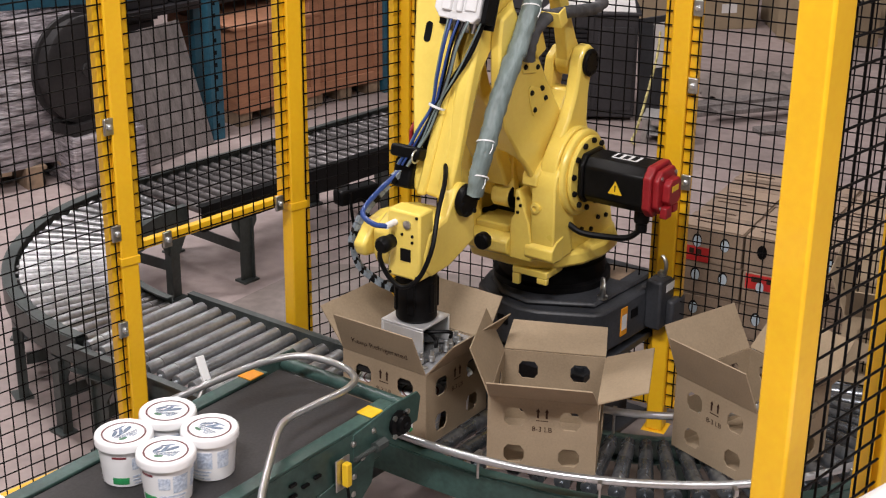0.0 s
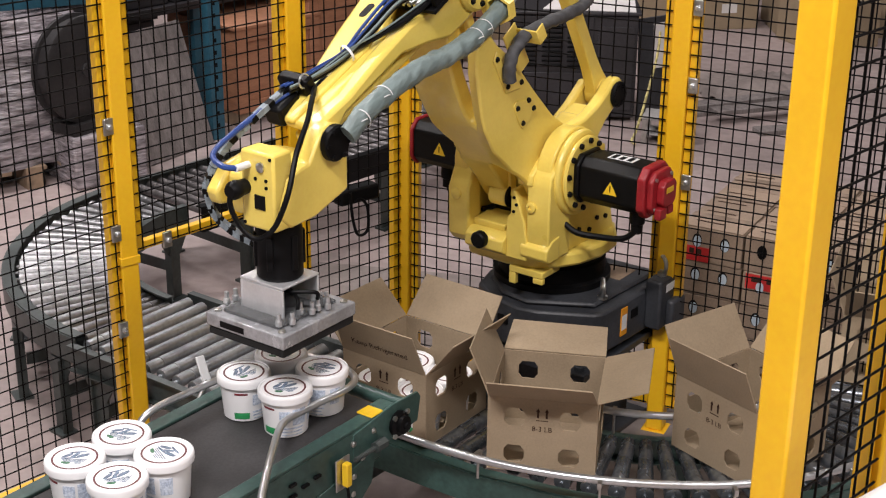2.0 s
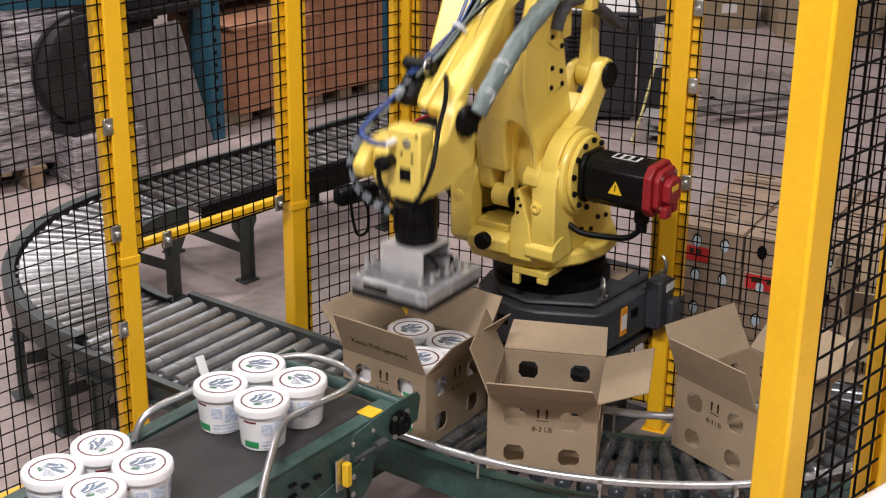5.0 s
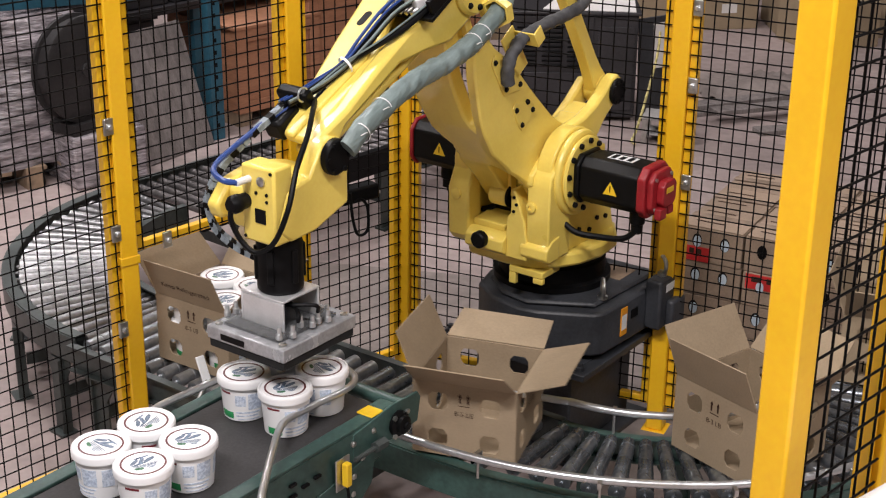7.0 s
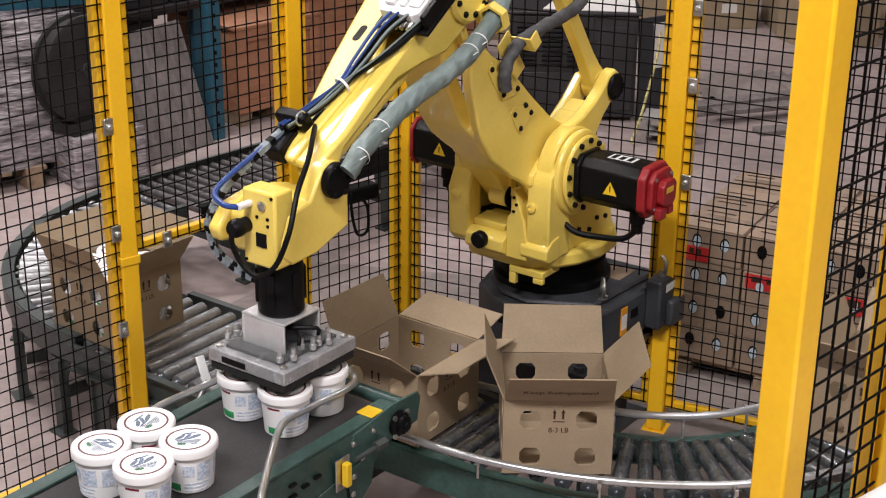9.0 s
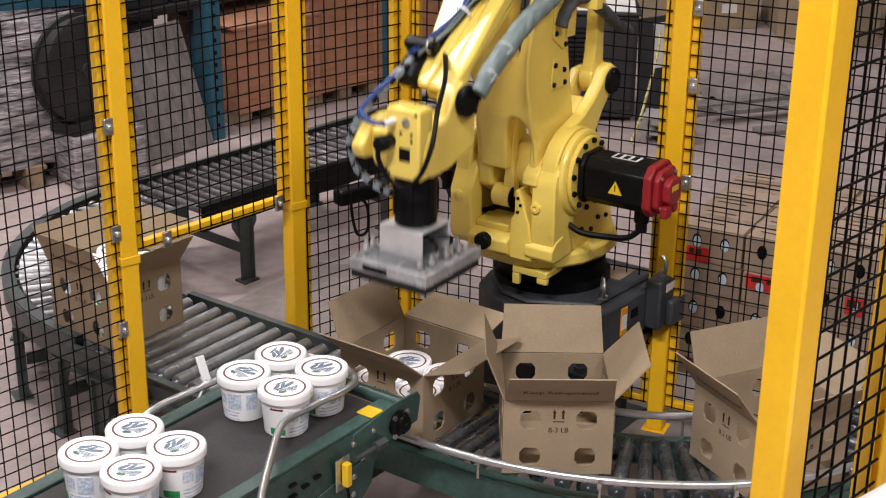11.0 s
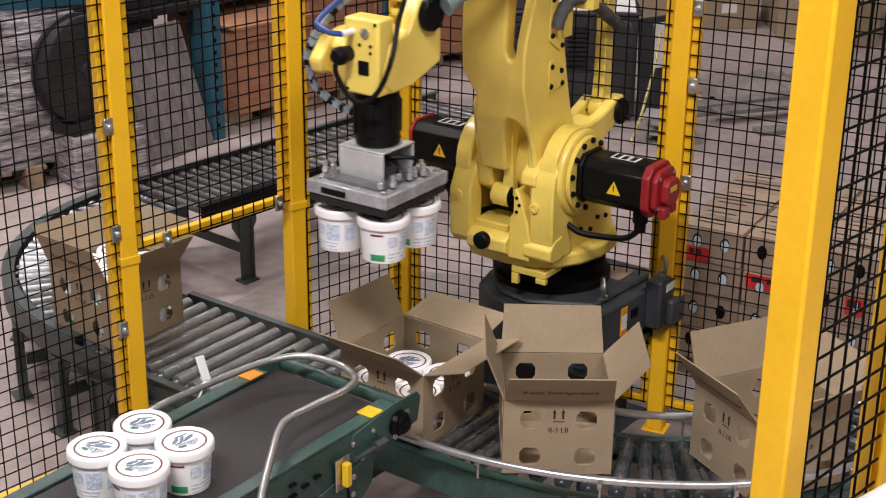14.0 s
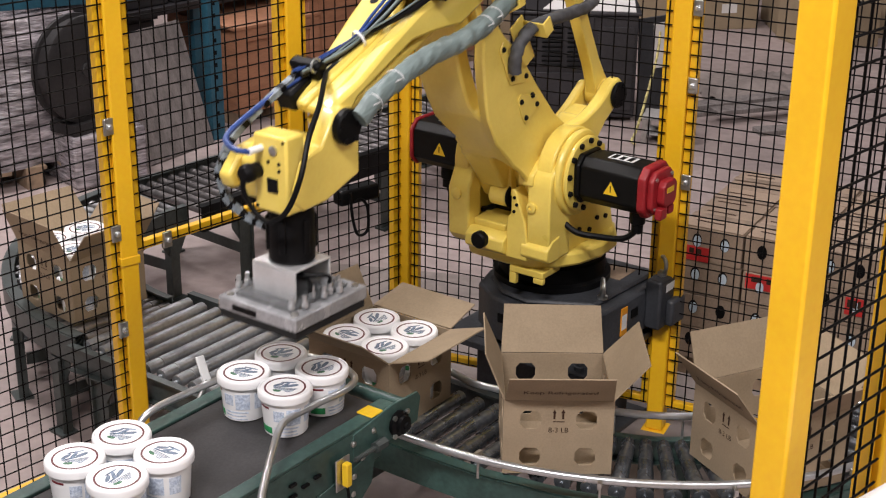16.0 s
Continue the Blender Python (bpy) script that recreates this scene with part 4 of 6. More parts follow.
tube(bm, [(-0.14, 0.115, -0.05), (-0.06, 0.125, -0.095), (0.02, 0.13, -0.112), (0.17, 0.135, -0.100), (0.28, 0.135, -0.072), (0.44, 0.14, -0.012), (0.60, 0.145, 0.026), (0.70, 0.14, 0.030), (0.765, 0.132, 0.018)], 0.0305, 28, 22, 0.012)
bm.normal_update()
crumple(bm, 0.0042, 6)
for v in bm.verts:
    f_ = max(0.0, (v.co.x - 0.66) / 0.12)
    v.co.y -= (v.co.y - 0.14) * 0.35 * f_
slv = part("dress_sleeve", bm, "hose", upper, "grey cloth hose sleeve tied with white straps")
for x, z in ((0.11, -0.107), (0.16, -0.102), (0.60, 0.026), (0.71, 0.029)):
    bm = B()
    lathe(bm, [(0.0318, -0.0025), (0.0325, 0), (0.0318, 0.0025)], 18, Matrix.Translation((x, 0.135 if x < 0.3 else 0.143, z)) @ pose(0, 0, 0, 0, 78, 12), close=False)
    tie = part("strap", bm, "white", slv)
    bm = B()
    tube(bm, [(x, 0.172, z + 0.008), (x + 0.012, 0.180, z + 0.020), (x + 0.03, 0.178, z + 0.026)], 0.0018, 5, 3)
    part("strap_tail", bm, "white", tie)
bm = B()
lathe(bm, [(0.047, -0.016), (0.051, -0.012), (0.051, 0.016), (0.047, 0.016), (0.041, 0.016), (0.041, -0.016), (0.047, -0.016)], 6, Matrix.Translation((0.0, 0.13, -0.11)) @ pose(0, 0, 0, 0, 78, 0), close=False)
box(bm, -0.016, 0.016, 0.066, 0.095, -0.13, -0.075)
part("sleeve_clamp", bm, "robot", upper, "yellow clamp ring round the sleeve")
# air lines from the valve box down to the clamp above the wrist
for mt, rad_, oy, oz in (("blue", 0.0045, -0.016, 0.012), ("blue", 0.004, 0.000, 0.016), ("hose_dark", 0.0055, 0.016, 0.010), ("black", 0.0075, 0.010, 0.0), ("black", 0.007, -0.006, -0.002), ("hose", 0.0038, 0.020, 0.016), ("hose", 0.0035, -0.024, 0.006)):
    bm = B()
    tube(bm, [(0.25, 0.02 + oy * 1.8, 0.105 + oz), (0.33, 0.008 + oy * 1.4, 0.110 + oz), (0.43, -0.010 + oy * 1.2, 0.090 + oz), (0.52, -0.028 + oy * 0.7, 0.076 + oz * 0.7), (0.60, -0.052 + oy * 1.1, 0.074 + oz), (0.66, -0.074 + oy, 0.078 + oz), (0.72, -0.095 + oy, 0.088 + oz)], rad_, 8)
    part("air_line", bm, mt, upper)
for mt, rad_, pts in (("black", 0.0095, [(0.06, 0.058, 0.10), (0.20, 0.085, 0.085), (0.33, 0.060, 0.078), (0.44, 0.010, 0.080), (0.52, -0.022, 0.085), (0.60, -0.045, 0.085), (0.68, -0.075, 0.085)]), ("hose", 0.003, [(0.02, 0.075, 0.11), (0.18, 0.105, 0.105), (0.24, 0.090, 0.100), (0.40, 0.035, 0.092), (0.52, -0.016, 0.094), (0.62, -0.046, 0.090), (0.665, -0.06, 0.092)])):
    bm = B()
    tube(bm, pts, rad_, 8)
    part("cable", bm, mt, upper)
bm = B()
lathe(bm, [(0.027, -0.004), (0.028, 0), (0.027, 0.004)], 14, Matrix.Translation((0.52, -0.024, 0.080)) @ pose(0, 0, 0, 0, 90, -14), close=False)
part("cable_tie", bm, "white", upper, "white cable tie")
bm = B()
tube(bm, [(0.685 + 0.020 * math.cos(a), -0.050, 0.105 + 0.020 * math.sin(a)) for a in [i * math.pi / 8 for i in range(17)]], 0.003, 6, 1)
part("split_ring", bm, "chrome", upper, "bright steel ring")
bm = B()
box(bm, 0.655, 0.695, -0.15, -0.040, 0.052, 0.108)
box(bm, 0.695, 0.790, -0.145, -0.075, 0.012, 0.075)
part("cable_clamp", bm, "black", upper, "black cable clamp", bev=0.010)
bm = B()
box(bm, 0.075, 0.265, -0.085, 0.110, 0.052, 0.066)
box(bm, 0.10, 0.25, 0.092, 0.110, 0.066, 0.115)
vb = part("valve_bracket", bm, "black", upper, "black bracket of the valve box", bev=0.003)
bm = B()
prism(bm, [(0.06, -0.070), (0.22, -0.078), (0.248, -0.055), (0.255, 0.065), (0.235, 0.085), (0.06, 0.085)], 0.067, 0.118, "z")
box(bm, 0.07, 0.225, -0.045, -0.012, 0.117, 0.132)
box(bm, 0.07, 0.225, 0.006, 0.026, 0.117, 0.128)
prism(bm, [(0.07, 0.035), (0.22, 0.035), (0.22, 0.075), (0.07, 0.075)], 0.117, 0.124, "z")
part("valve_box", bm, "white", vb, "white pneumatic valve box", bev=0.008)
for k in range(5):
    bm = B()
    lathe(bm, [(0.010, 0), (0.010, 0.014), (0.007, 0.018), (0.007, 0.032)], 8, along_x(0.25, -0.030 + k * 0.022, 0.088))
    part("fitting", bm, "zinc", vb)

# wrist: origin on the tool axis
bm = B()
prism(bm, [(-0.20, -0.055), (-0.06, -0.10), (0.04, -0.105), (0.08, -0.07), (0.08, -0.03), (0.05, 0.04), (-0.04, 0.06), (-0.09, 0.14), (-0.13, 0.155), (-0.175, 0.14), (-0.20, 0.06)], 0.035, 0.085, "y")
wrist = part("wrist", bm, "robot", robot, "cast yellow wrist head", bev=0.007)
bm = B()
prism(bm, [(-0.17, -0.05), (-0.05, -0.095), (0.05, -0.10), (0.07, -0.06), (0.07, 0.02), (0.0, 0.055), (-0.10, 0.06), (-0.17, 0.04)], -0.12, 0.036, "y")
part("head_block", bm, "robot", wrist, bev=0.010)
bm = B()
prism(bm, [(-0.10, -0.045), (0.03, -0.075), (0.10, -0.065), (0.115, -0.025), (0.06, 0.035), (-0.03, 0.05), (-0.10, 0.04)], -0.165, -0.12, "y")
part("left_lobe", bm, "robot", wrist, bev=0.010)
bm = B()
cyl_y(bm, -0.13, 0.10, 0.052, 0.085, 0.112, 28, 0.005)
for k in range(6):
    a = radians(k * 60)
    lathe(bm, [(0.008, 0), (0.008, 0.006)], 6, along_y(-0.13 + 0.042 * math.cos(a), 0.112, 0.10 + 0.042 * math.sin(a)))
part("pin_cap", bm, "black", wrist, "black ribbed pin cap")
bm = B()
box(bm, 0.10, 0.175, -0.075, 0.045, -0.115, 0.105)
jb = part("junction_box", bm, "robot", wrist, "yellow junction box with connectors", bev=0.008, m=pose(-0.075, 0.035, 0.01))
bm = B()
lathe(bm, [(0.022, 0), (0.022, 0.02), (0.026, 0.03), (0.026, 0.05), (0.018, 0.062)], 14, along_x(0.175, -0.06, 0.0))
part("connector", bm, "black", jb)
for by, bz in ((0.034, 0.092), (0.034, -0.102), (-0.064, -0.102), (0.018, 0.03), (-0.02, 0.03), (0.018, 0.01)):
    bm = B()
    lathe(bm, [(0.005, 0), (0.005, 0.003)], 8, along_x(0.175, by, bz))
    part("bolt", bm, "black", jb)
bm = B()
tube(bm, [(0.225, -0.06, 0.0), (0.235, -0.06, -0.04), (0.225, -0.03, -0.10), (0.21, 0.01, -0.125), (0.19, 0.055, -0.09), (0.16, 0.08, 0.0), (0.10, 0.06, 0.095), (0.02, 0.03, 0.16), (-0.06, -0.02, 0.20), (-0.14, -0.08, 0.205)], 0.0078, 8)
part("cable", bm, "black", jb)
bm = B()
box(bm, 0.175, 0.178, -0.025, 0.012, -0.055, -0.015)
part("socket", bm, "black", jb)
bm = B()
lathe(bm, [(0.014, 0), (0.014, 0.006), (0.008, 0.008)], 12, along_x(0.175, 0.0, 0.065))
part("port", bm, "zinc", jb)
bm = B()
lathe(bm, [(0.010, 0), (0.010, 0.05)], 10, along_x(0.175, -0.045, 0.065))
part("air_fitting", bm, "white", jb, "white push-in air fitting")
bm = B()
tube(bm, [(0.22, -0.045, 0.065), (0.24, -0.08, 0.07), (0.20, -0.15, 0.08), (0.10, -0.17, 0.11), (-0.03, -0.15, 0.165), (-0.14, -0.11, 0.205)], 0.0085, 8)
part("air_hose", bm, "blue", jb, "blue air hose")
for k in range(34):
    t_ = k / 33
    q = smooth_path([(-0.15, -0.11, 0.20), (-0.05, -0.13, 0.145), (0.05, -0.165, 0.06), (0.085, -0.185, -0.03), (0.075, -0.17, -0.11), (0.05, -0.12, -0.16), (0.03, -0.06, -0.185)], 12)
    i = min(int(t_ * (len(q) - 2)), len(q) - 2)
    d = (q[i + 1] - q[i]).normalized()
    bm = B()
    box(bm, -0.012, 0.012, -0.0085, 0.0085, -0.011, 0.011, Matrix.Translation(q[i]) @ d.to_track_quat("Z", "Y").to_matrix().to_4x4())
    part("chain_link", bm, "chain" if k % 3 else "black", wrist)
bm = B()
lathe(bm, [(0.052, -0.10), (0.058, -0.115), (0.066, -0.13), (0.066, -0.268), (0.060, -0.274)][::-1], 28)
part("tool_flange", bm, "black", wrist, "black cylindrical tool flange", bev=0.003)
for k in range(6):
    a = radians(k * 60 + 20)
    bm = B()
    box(bm, -0.006, 0.006, -0.010, 0.010, -0.24, -0.14, pose(0.066 * math.cos(a), 0.066 * math.sin(a), 0, 0, 0, math.degrees(a)))
    part("flange_rib", bm, "black", wrist, bev=0.003)

# gripper, hung from the flange
bm = B()
box(bm, -0.155, 0.155, -0.145, 0.145, -0.412, -0.372)
grip = part("gripper", bm, "plate", robot, "square grey vacuum gripper plate", bev=0.004)
bm = B()
box(bm, -0.15, 0.15, -0.14, 0.14, -0.438, -0.412)
part("foam_pad", bm, "foam", grip, "black foam suction pad", bev=0.004)
bm = B()
box(bm, -0.115, 0.125, -0.105, 0.105, -0.372, -0.362)
part("cover_sheet", bm, "clear", grip, "clear acrylic cover", bev=0.002)
bm = B()
box(bm, -0.08, 0.075, -0.085, 0.075, -0.282, -0.274)
box(bm, -0.08, 0.075, -0.085, -0.077, -0.372, -0.282)
box(bm, -0.08, -0.072, -0.077, 0.075, -0.372, -0.282)
box(bm, 0.067, 0.075, -0.077, 0.075, -0.372, -0.282)
part("riser_bracket", bm, "alu", grip, "aluminium riser bracket", bev=0.003)
for gx, gy in ((-0.13, -0.12), (0.13, -0.12), (0.13, 0.12), (-0.13, 0.12)):
    bm = B()
    lathe(bm, [(0.011, -0.372), (0.011, -0.366), (0.007, -0.364)], 12, Matrix.Translation((gx, gy, 0)))
    part("bolt", bm, "zinc", grip)
for gx, gy in ((0.118, 0.098), (0.085, 0.118), (0.02, 0.09), (-0.03, 0.11), (-0.08, 0.10), (-0.055, 0.125), (0.06, -0.12), (-0.1, -0.12), (0.0, 0.115), (0.09, -0.125), (-0.03, -0.12)):
    bm = B()
    lathe(bm, [(0.010, -0.363), (0.010, -0.348), (0.0065, -0.345), (0.0065, -0.328)], 8, Matrix.Translation((gx, gy, 0)))
    part("fitting", bm, "chrome", grip)
for pts, mt in (([(0.06, 0.115, -0.33), (0.05, 0.11, -0.31), (0.02, 0.07, -0.31), (-0.01, 0.02, -0.315), (-0.03, -0.02, -0.32)], "black"), ([(-0.03, 0.11, -0.33), (-0.01, 0.12, -0.30), (0.03, 0.06, -0.30), (0.0, 0.0, -0.31)], "black"), ([(-0.1, -0.12, -0.33), (-0.11, -0.13, -0.27), (-0.09, -0.12, -0.20), (-0.03, -0.08, -0.16)], "blue"), ([(-0.08, -0.10, -0.34), (-0.12, -0.14, -0.24), (-0.06, -0.11, -0.17), (0.0, -0.07, -0.15)], "black")):
    bm = B()
    tube(bm, pts, 0.006, 8)
    part("air_tube", bm, mt, grip)
bm = B()
box(bm, 0.1552, 0.1565, -0.09, 0.0, -0.403, -0.385)
part("slot", bm, "black", grip)

# ---- cartons ----
BW, BH, TH = 0.33, 0.246, 0.005


def words(text, size, m, parent, name="printed_text", material="print"):
    cu = bpy.data.curves.new(name, "FONT")
    cu.body, cu.size, cu.align_x, cu.align_y = text, size, "CENTER", "CENTER"
    tmp = bpy.data.objects.new(name, cu)
    scene.collection.objects.link(tmp)
    bpy.context.view_layer.update()
    me = bpy.data.meshes.new_from_object(tmp.evaluated_get(bpy.context.evaluated_depsgraph_get()))
    bpy.data.objects.remove(tmp)
    me.materials.clear()
    me.materials.append(M[material])
    return part(name, me, material, parent, m=m)


def wall_with_holes(w, h, holes, cut=0.012):
    xs = sorted({-w / 2, w / 2, *[x for c in holes for x in (c[0], c[1])]})
    zs = sorted({0, h, *[z for c in holes for z in (c[2], c[3])]})
    bm = B()
    V = {}
    for y in (0, TH):
        for x in xs:
            for z in zs:
                V[(x, y, z)] = bm.verts.new((x, y, z))
    hole = lambda a, b: any(c[0] <= (xs[a] + xs[a + 1]) / 2 <= c[1] and c[2] <= (zs[b] + zs[b + 1]) / 2 <= c[3] for c in holes) if 0 <= a < len(xs) - 1 and 0 <= b < len(zs) - 1 else True
    for a in range(len(xs) - 1):
        for b in range(len(zs) - 1):
            if hole(a, b):
                continue
            q = [(xs[a], zs[b]), (xs[a + 1], zs[b]), (xs[a + 1], zs[b + 1]), (xs[a], zs[b + 1])]
            bm.faces.new([V[(x, 0, z)] for x, z in q]), bm.faces.new([V[(x, TH, z)] for x, z in q[::-1]])
            for (da, db), (i, j) in (((-1, 0), (3, 0)), ((1, 0), (1, 2)), ((0, -1), (0, 1)), ((0, 1), (2, 3))):
                if hole(a + da, b + db):
                    (x0, z0), (x1, z1) = q[i], q[j]
                    bm.faces.new((V[(x0, 0, z0)], V[(x0, TH, z0)], V[(x1, TH, z1)], V[(x1, 0, z1)]))
    for c in holes:
        for x, sx in ((c[0], 1), (c[1], -1)):
            for z, sz in ((c[2], 1), (c[3], -1)):
                prism(bm, [(x, z), (x + sx * cut, z), (x, z + sz * cut * 1.3)], 0.0002, TH - 0.0002, "y")
    return bm


HOLES = [(-0.114, -0.052, 0.030, 0.088), (0.052, 0.114, 0.030, 0.088), (-0.114, -0.052, 0.152, 0.212), (0.052, 0.114, 0.152, 0.212)]


def carton(m, label, flaps, printed=True):
    """flaps: how far front, right, back and left lean outward from upright, in degrees."""
    t = thing("carton", m, label, "cardboard box", "open cartons on the conveyor")
    h = BW / 2
    for k, nm in enumerate(("front", "right", "back", "left")):
        turn = pose(0, 0, 0, 0, 0, 90 * k)
        w = part("side_wall", wall_with_holes(BW - (0 if k % 2 == 0 else 2 * TH), BH, HOLES), "card", t, m=turn @ pose(0, -h, 0))
        for dx in (-0.013, 0.013):
            bm = B()
            prism(bm, [(dx - 0.003, 0.186), (dx + 0.003, 0.186), (dx + 0.003, 0.206), (dx + 0.006, 0.206), (dx, 0.218), (dx - 0.006, 0.206), (dx - 0.003, 0.206)], -0.0012, -0.0004, "y")
            part("printed_arrow", bm, "print", w)
        bm = B()
        box(bm, -0.018, 0.018, -0.0012, -0.0004, 0.176, 0.178)
        part("printed_line", bm, "print", w)
        words("8-3 LB", 0.023, Matrix.Translation((0, -0.0008, 0.148)) @ pose(0, 0, 0, 90, 0, 0), w)
        lean = flaps[k]
        L = 0.155
        bm = B()
        prism(bm, [(-h + 0.003, 0.001), (h - 0.003, 0.001), (h - 0.012, L), (-h + 0.010, L - 0.003)], 0, TH - 0.001, "y")
        f = part("flap", bm, "card", t, m=turn @ pose(0, -h, BH) @ pose(0, 0, 0, lean, 0, 0))
        if k == 0 and printed:
            words("Keep Refrigerated", 0.030, Matrix.Translation((0, -0.0006, 0.06)) @ pose(0, 0, 0, 90, 0, 0), f)
    bm = B()
    box(bm, -h + TH, h - TH, -h + TH, h - TH, 0.0005, TH)
    part("bottom", bm, "card", t)
    return t


Z0 = ROLL_Z + 0.001
box_a = carton(pose(-0.084, 4.237, Z0, 0, 0, -36), "open brown carton being filled with white tubs", (22, 38, 40, 42))
box_b = carton(pose(0.33, 4.02, Z0, 0, 0, -10), "open brown carton with its front flap leaning out", (50, 71, 77, 23), False)
box_c = carton(pose(0.955, 4.01, Z0, 0, 0, 37), "open brown carton with its printed flap standing up", (40, 42, 30, 22))
box_d = carton(pose(1.6, 4.3, Z0, 0, 0, -52), "empty open brown carton arriving on the infeed curve", (36, 40, 30, 24))


# ---- tubs ----
def arc_patch(bm, r0, r1, z0, z1, a0, a1, n=6, d=0.0006):
    """A thin patch wrapped on a cone."""
    rows = []
    for i in range(n + 1):
        a = radians(a0 + (a1 - a0) * i / n)
        c, s = math.cos(a), math.sin(a)
        rows.append([bm.verts.new(((r + o) * c, (r + o) * s, z)) for r, z, o in ((r0, z0, 0.0), (r0, z0, d), (r1, z1, d), (r1, z1, 0.0))])
    for a, b in zip(rows, rows[1:]):
        for i in range(4):
            bm.faces.new((a[i], a[(i + 1) % 4], b[(i + 1) % 4], b[i]))
    bm.faces.new(rows[0]), bm.faces.new(rows[-1][::-1])


def rad(z):
    return 0.0615 + (0.0705 - 0.0615) * z / 0.115


def tub():
    t = thing("tub", pose(0, 0, 0), "white plastic food tub with a printed snap lid", "tub", "white tubs")
    bm = B()
    lathe(bm, [(0.055, 0.003), (0.058, 0.0), (0.0615, 0.003), (rad(0.108), 0.108), (0.073, 0.110), (0.073, 0.118), (0.068, 0.120)], 36)
    body = part("body", bm, "tub", t)
    bm = B()
    lathe(bm, [(0.0735, 0.108), (0.0775, 0.109), (0.0780, 0.125), (0.0765, 0.131), (0.073, 0.134), (0.0705, 0.1335), (0.0685, 0.1305), (0.060, 0.130)], 40)
    lid = part("lid", bm, "tub", t, "white snap lid with a dark red ring")
    bm = B()
    n = 40
    rows = []
    for i in range(n):
        a = 2 * math.pi * i / n
        rows.append([bm.verts.new((r * math.cos(a), r * math.sin(a), z)) for r, z in ((0.0538, 0.1300), (0.0538, 0.1306), (0.0592, 0.1306), (0.0592, 0.1300))])
    for i in range(n):
        a, b = rows[i], rows[(i + 1) % n]
        for k in range(4):
            bm.faces.new((a[k], b[k], b[(k + 1) % 4], a[(k + 1) % 4]))
    part("printed_ring", bm, "ring", lid)
    zz = (0.1301, 0.1306)
    for cx, cy, rx, ry, tilt, mt in ((-0.020, 0.012, 0.017, 0.0065, 38, "lidblue"), (0.000, 0.013, 0.018, 0.006, 55, "lidblue"), (0.020, 0.010, 0.017, 0.007, 22, "lidblue"), (0.006, 0.029, 0.022, 0.0035, 4, "lidblue"), (-0.008, -0.001, 0.026, 0.0035, 8, "lidblue"), (-0.020, -0.024, 0.012, 0.006, -15, "lidgreen")):
        bm = B()
        ca, sa = math.cos(radians(tilt)), math.sin(radians(tilt))
        ring_pts = [(rx * math.cos(u) * (1 + 0.10 * math.sin(3 * u)), ry * math.sin(u) * (1 + 0.15 * math.cos(2 * u))) for u in [2 * math.pi * i / 12 for i in range(12)]]
        lift = 0.0002 * (abs(cx) * 1000 % 3)
        prism(bm, [(cx + p[0] * ca - p[1] * sa, cy + p[0] * sa + p[1] * ca) for p in ring_pts], zz[0], zz[1] + lift, "z")
        part("lid_print", bm, mt, lid, "dark blue brushed lid print" if mt == "lidblue" else "green lid print")
    for k in range(5):
        bm = B()
        box(bm, -0.030 + 0.003 * k + (0.022 if k > 2 else 0), 0.036 - 0.004 * k, -0.0105 - 0.005 * k, -0.0080 - 0.005 * k, *zz)
        part("lid_text_bar", bm, "lidblue", lid, "fine grey-blue lid line")
    # label, facing outward on the near side
    c0 = -93
    for a0, a1, z0, z1, mt, nm in ((c0 - 62, c0 - 30, 0.088, 0.094, "lred", "label_bar"), (c0 - 66, c0 - 26, 0.010, 0.030, "lgreen", "label_band"),
                                   (c0 - 18, c0 + 8, 0.052, 0.086, "lblue", "label_text"), (c0 + 14, c0 + 50, 0.040, 0.090, "lblue", "label_text"),
                                   (c0 - 18, c0 + 46, 0.028, 0.033, "lblue", "label_line"), (c0 - 18, c0 + 40, 0.018, 0.022, "lblue", "label_line"), (c0 - 14, c0 + 44, 0.008, 0.011, "lblue", "label_line"),
                                   (c0 + 62, c0 + 90, 0.04, 0.09, "lblue", "label_text")):
        bm = B()
        arc_patch(bm, rad(z0), rad(z1), z0, z1, a0, a1)
        part(nm, bm, mt, body)
    return t


PITCH = 0.158
OFFS = [(-0.5, -0.5), (0.5, -0.5), (-0.5, 0.5), (0.5, 0.5)]
first = tub()
TURN = [12, -35, 48, -8, 25, -60, 5, -22, 33, 15, -48, 64, -3, 41, -27, 9, 55, -40, 20, -12, 30, -30, 0, 45]
TUBS = [first] + [copy_thing(first, pose(0, 0, 0)) for _ in range(23)]
BATCH = [TUBS[4 * i:4 * i + 4] for i in range(6)]


def spot(c, yaw, k, scale=1.0):
    """The place of the k-th tub of a batch of four round c."""
    a = OFFS[k]
    d = pose(0, 0, 0, 0, 0, yaw) @ Vector((a[0] * PITCH * scale, a[1] * PITCH * scale, 0))
    return c + d


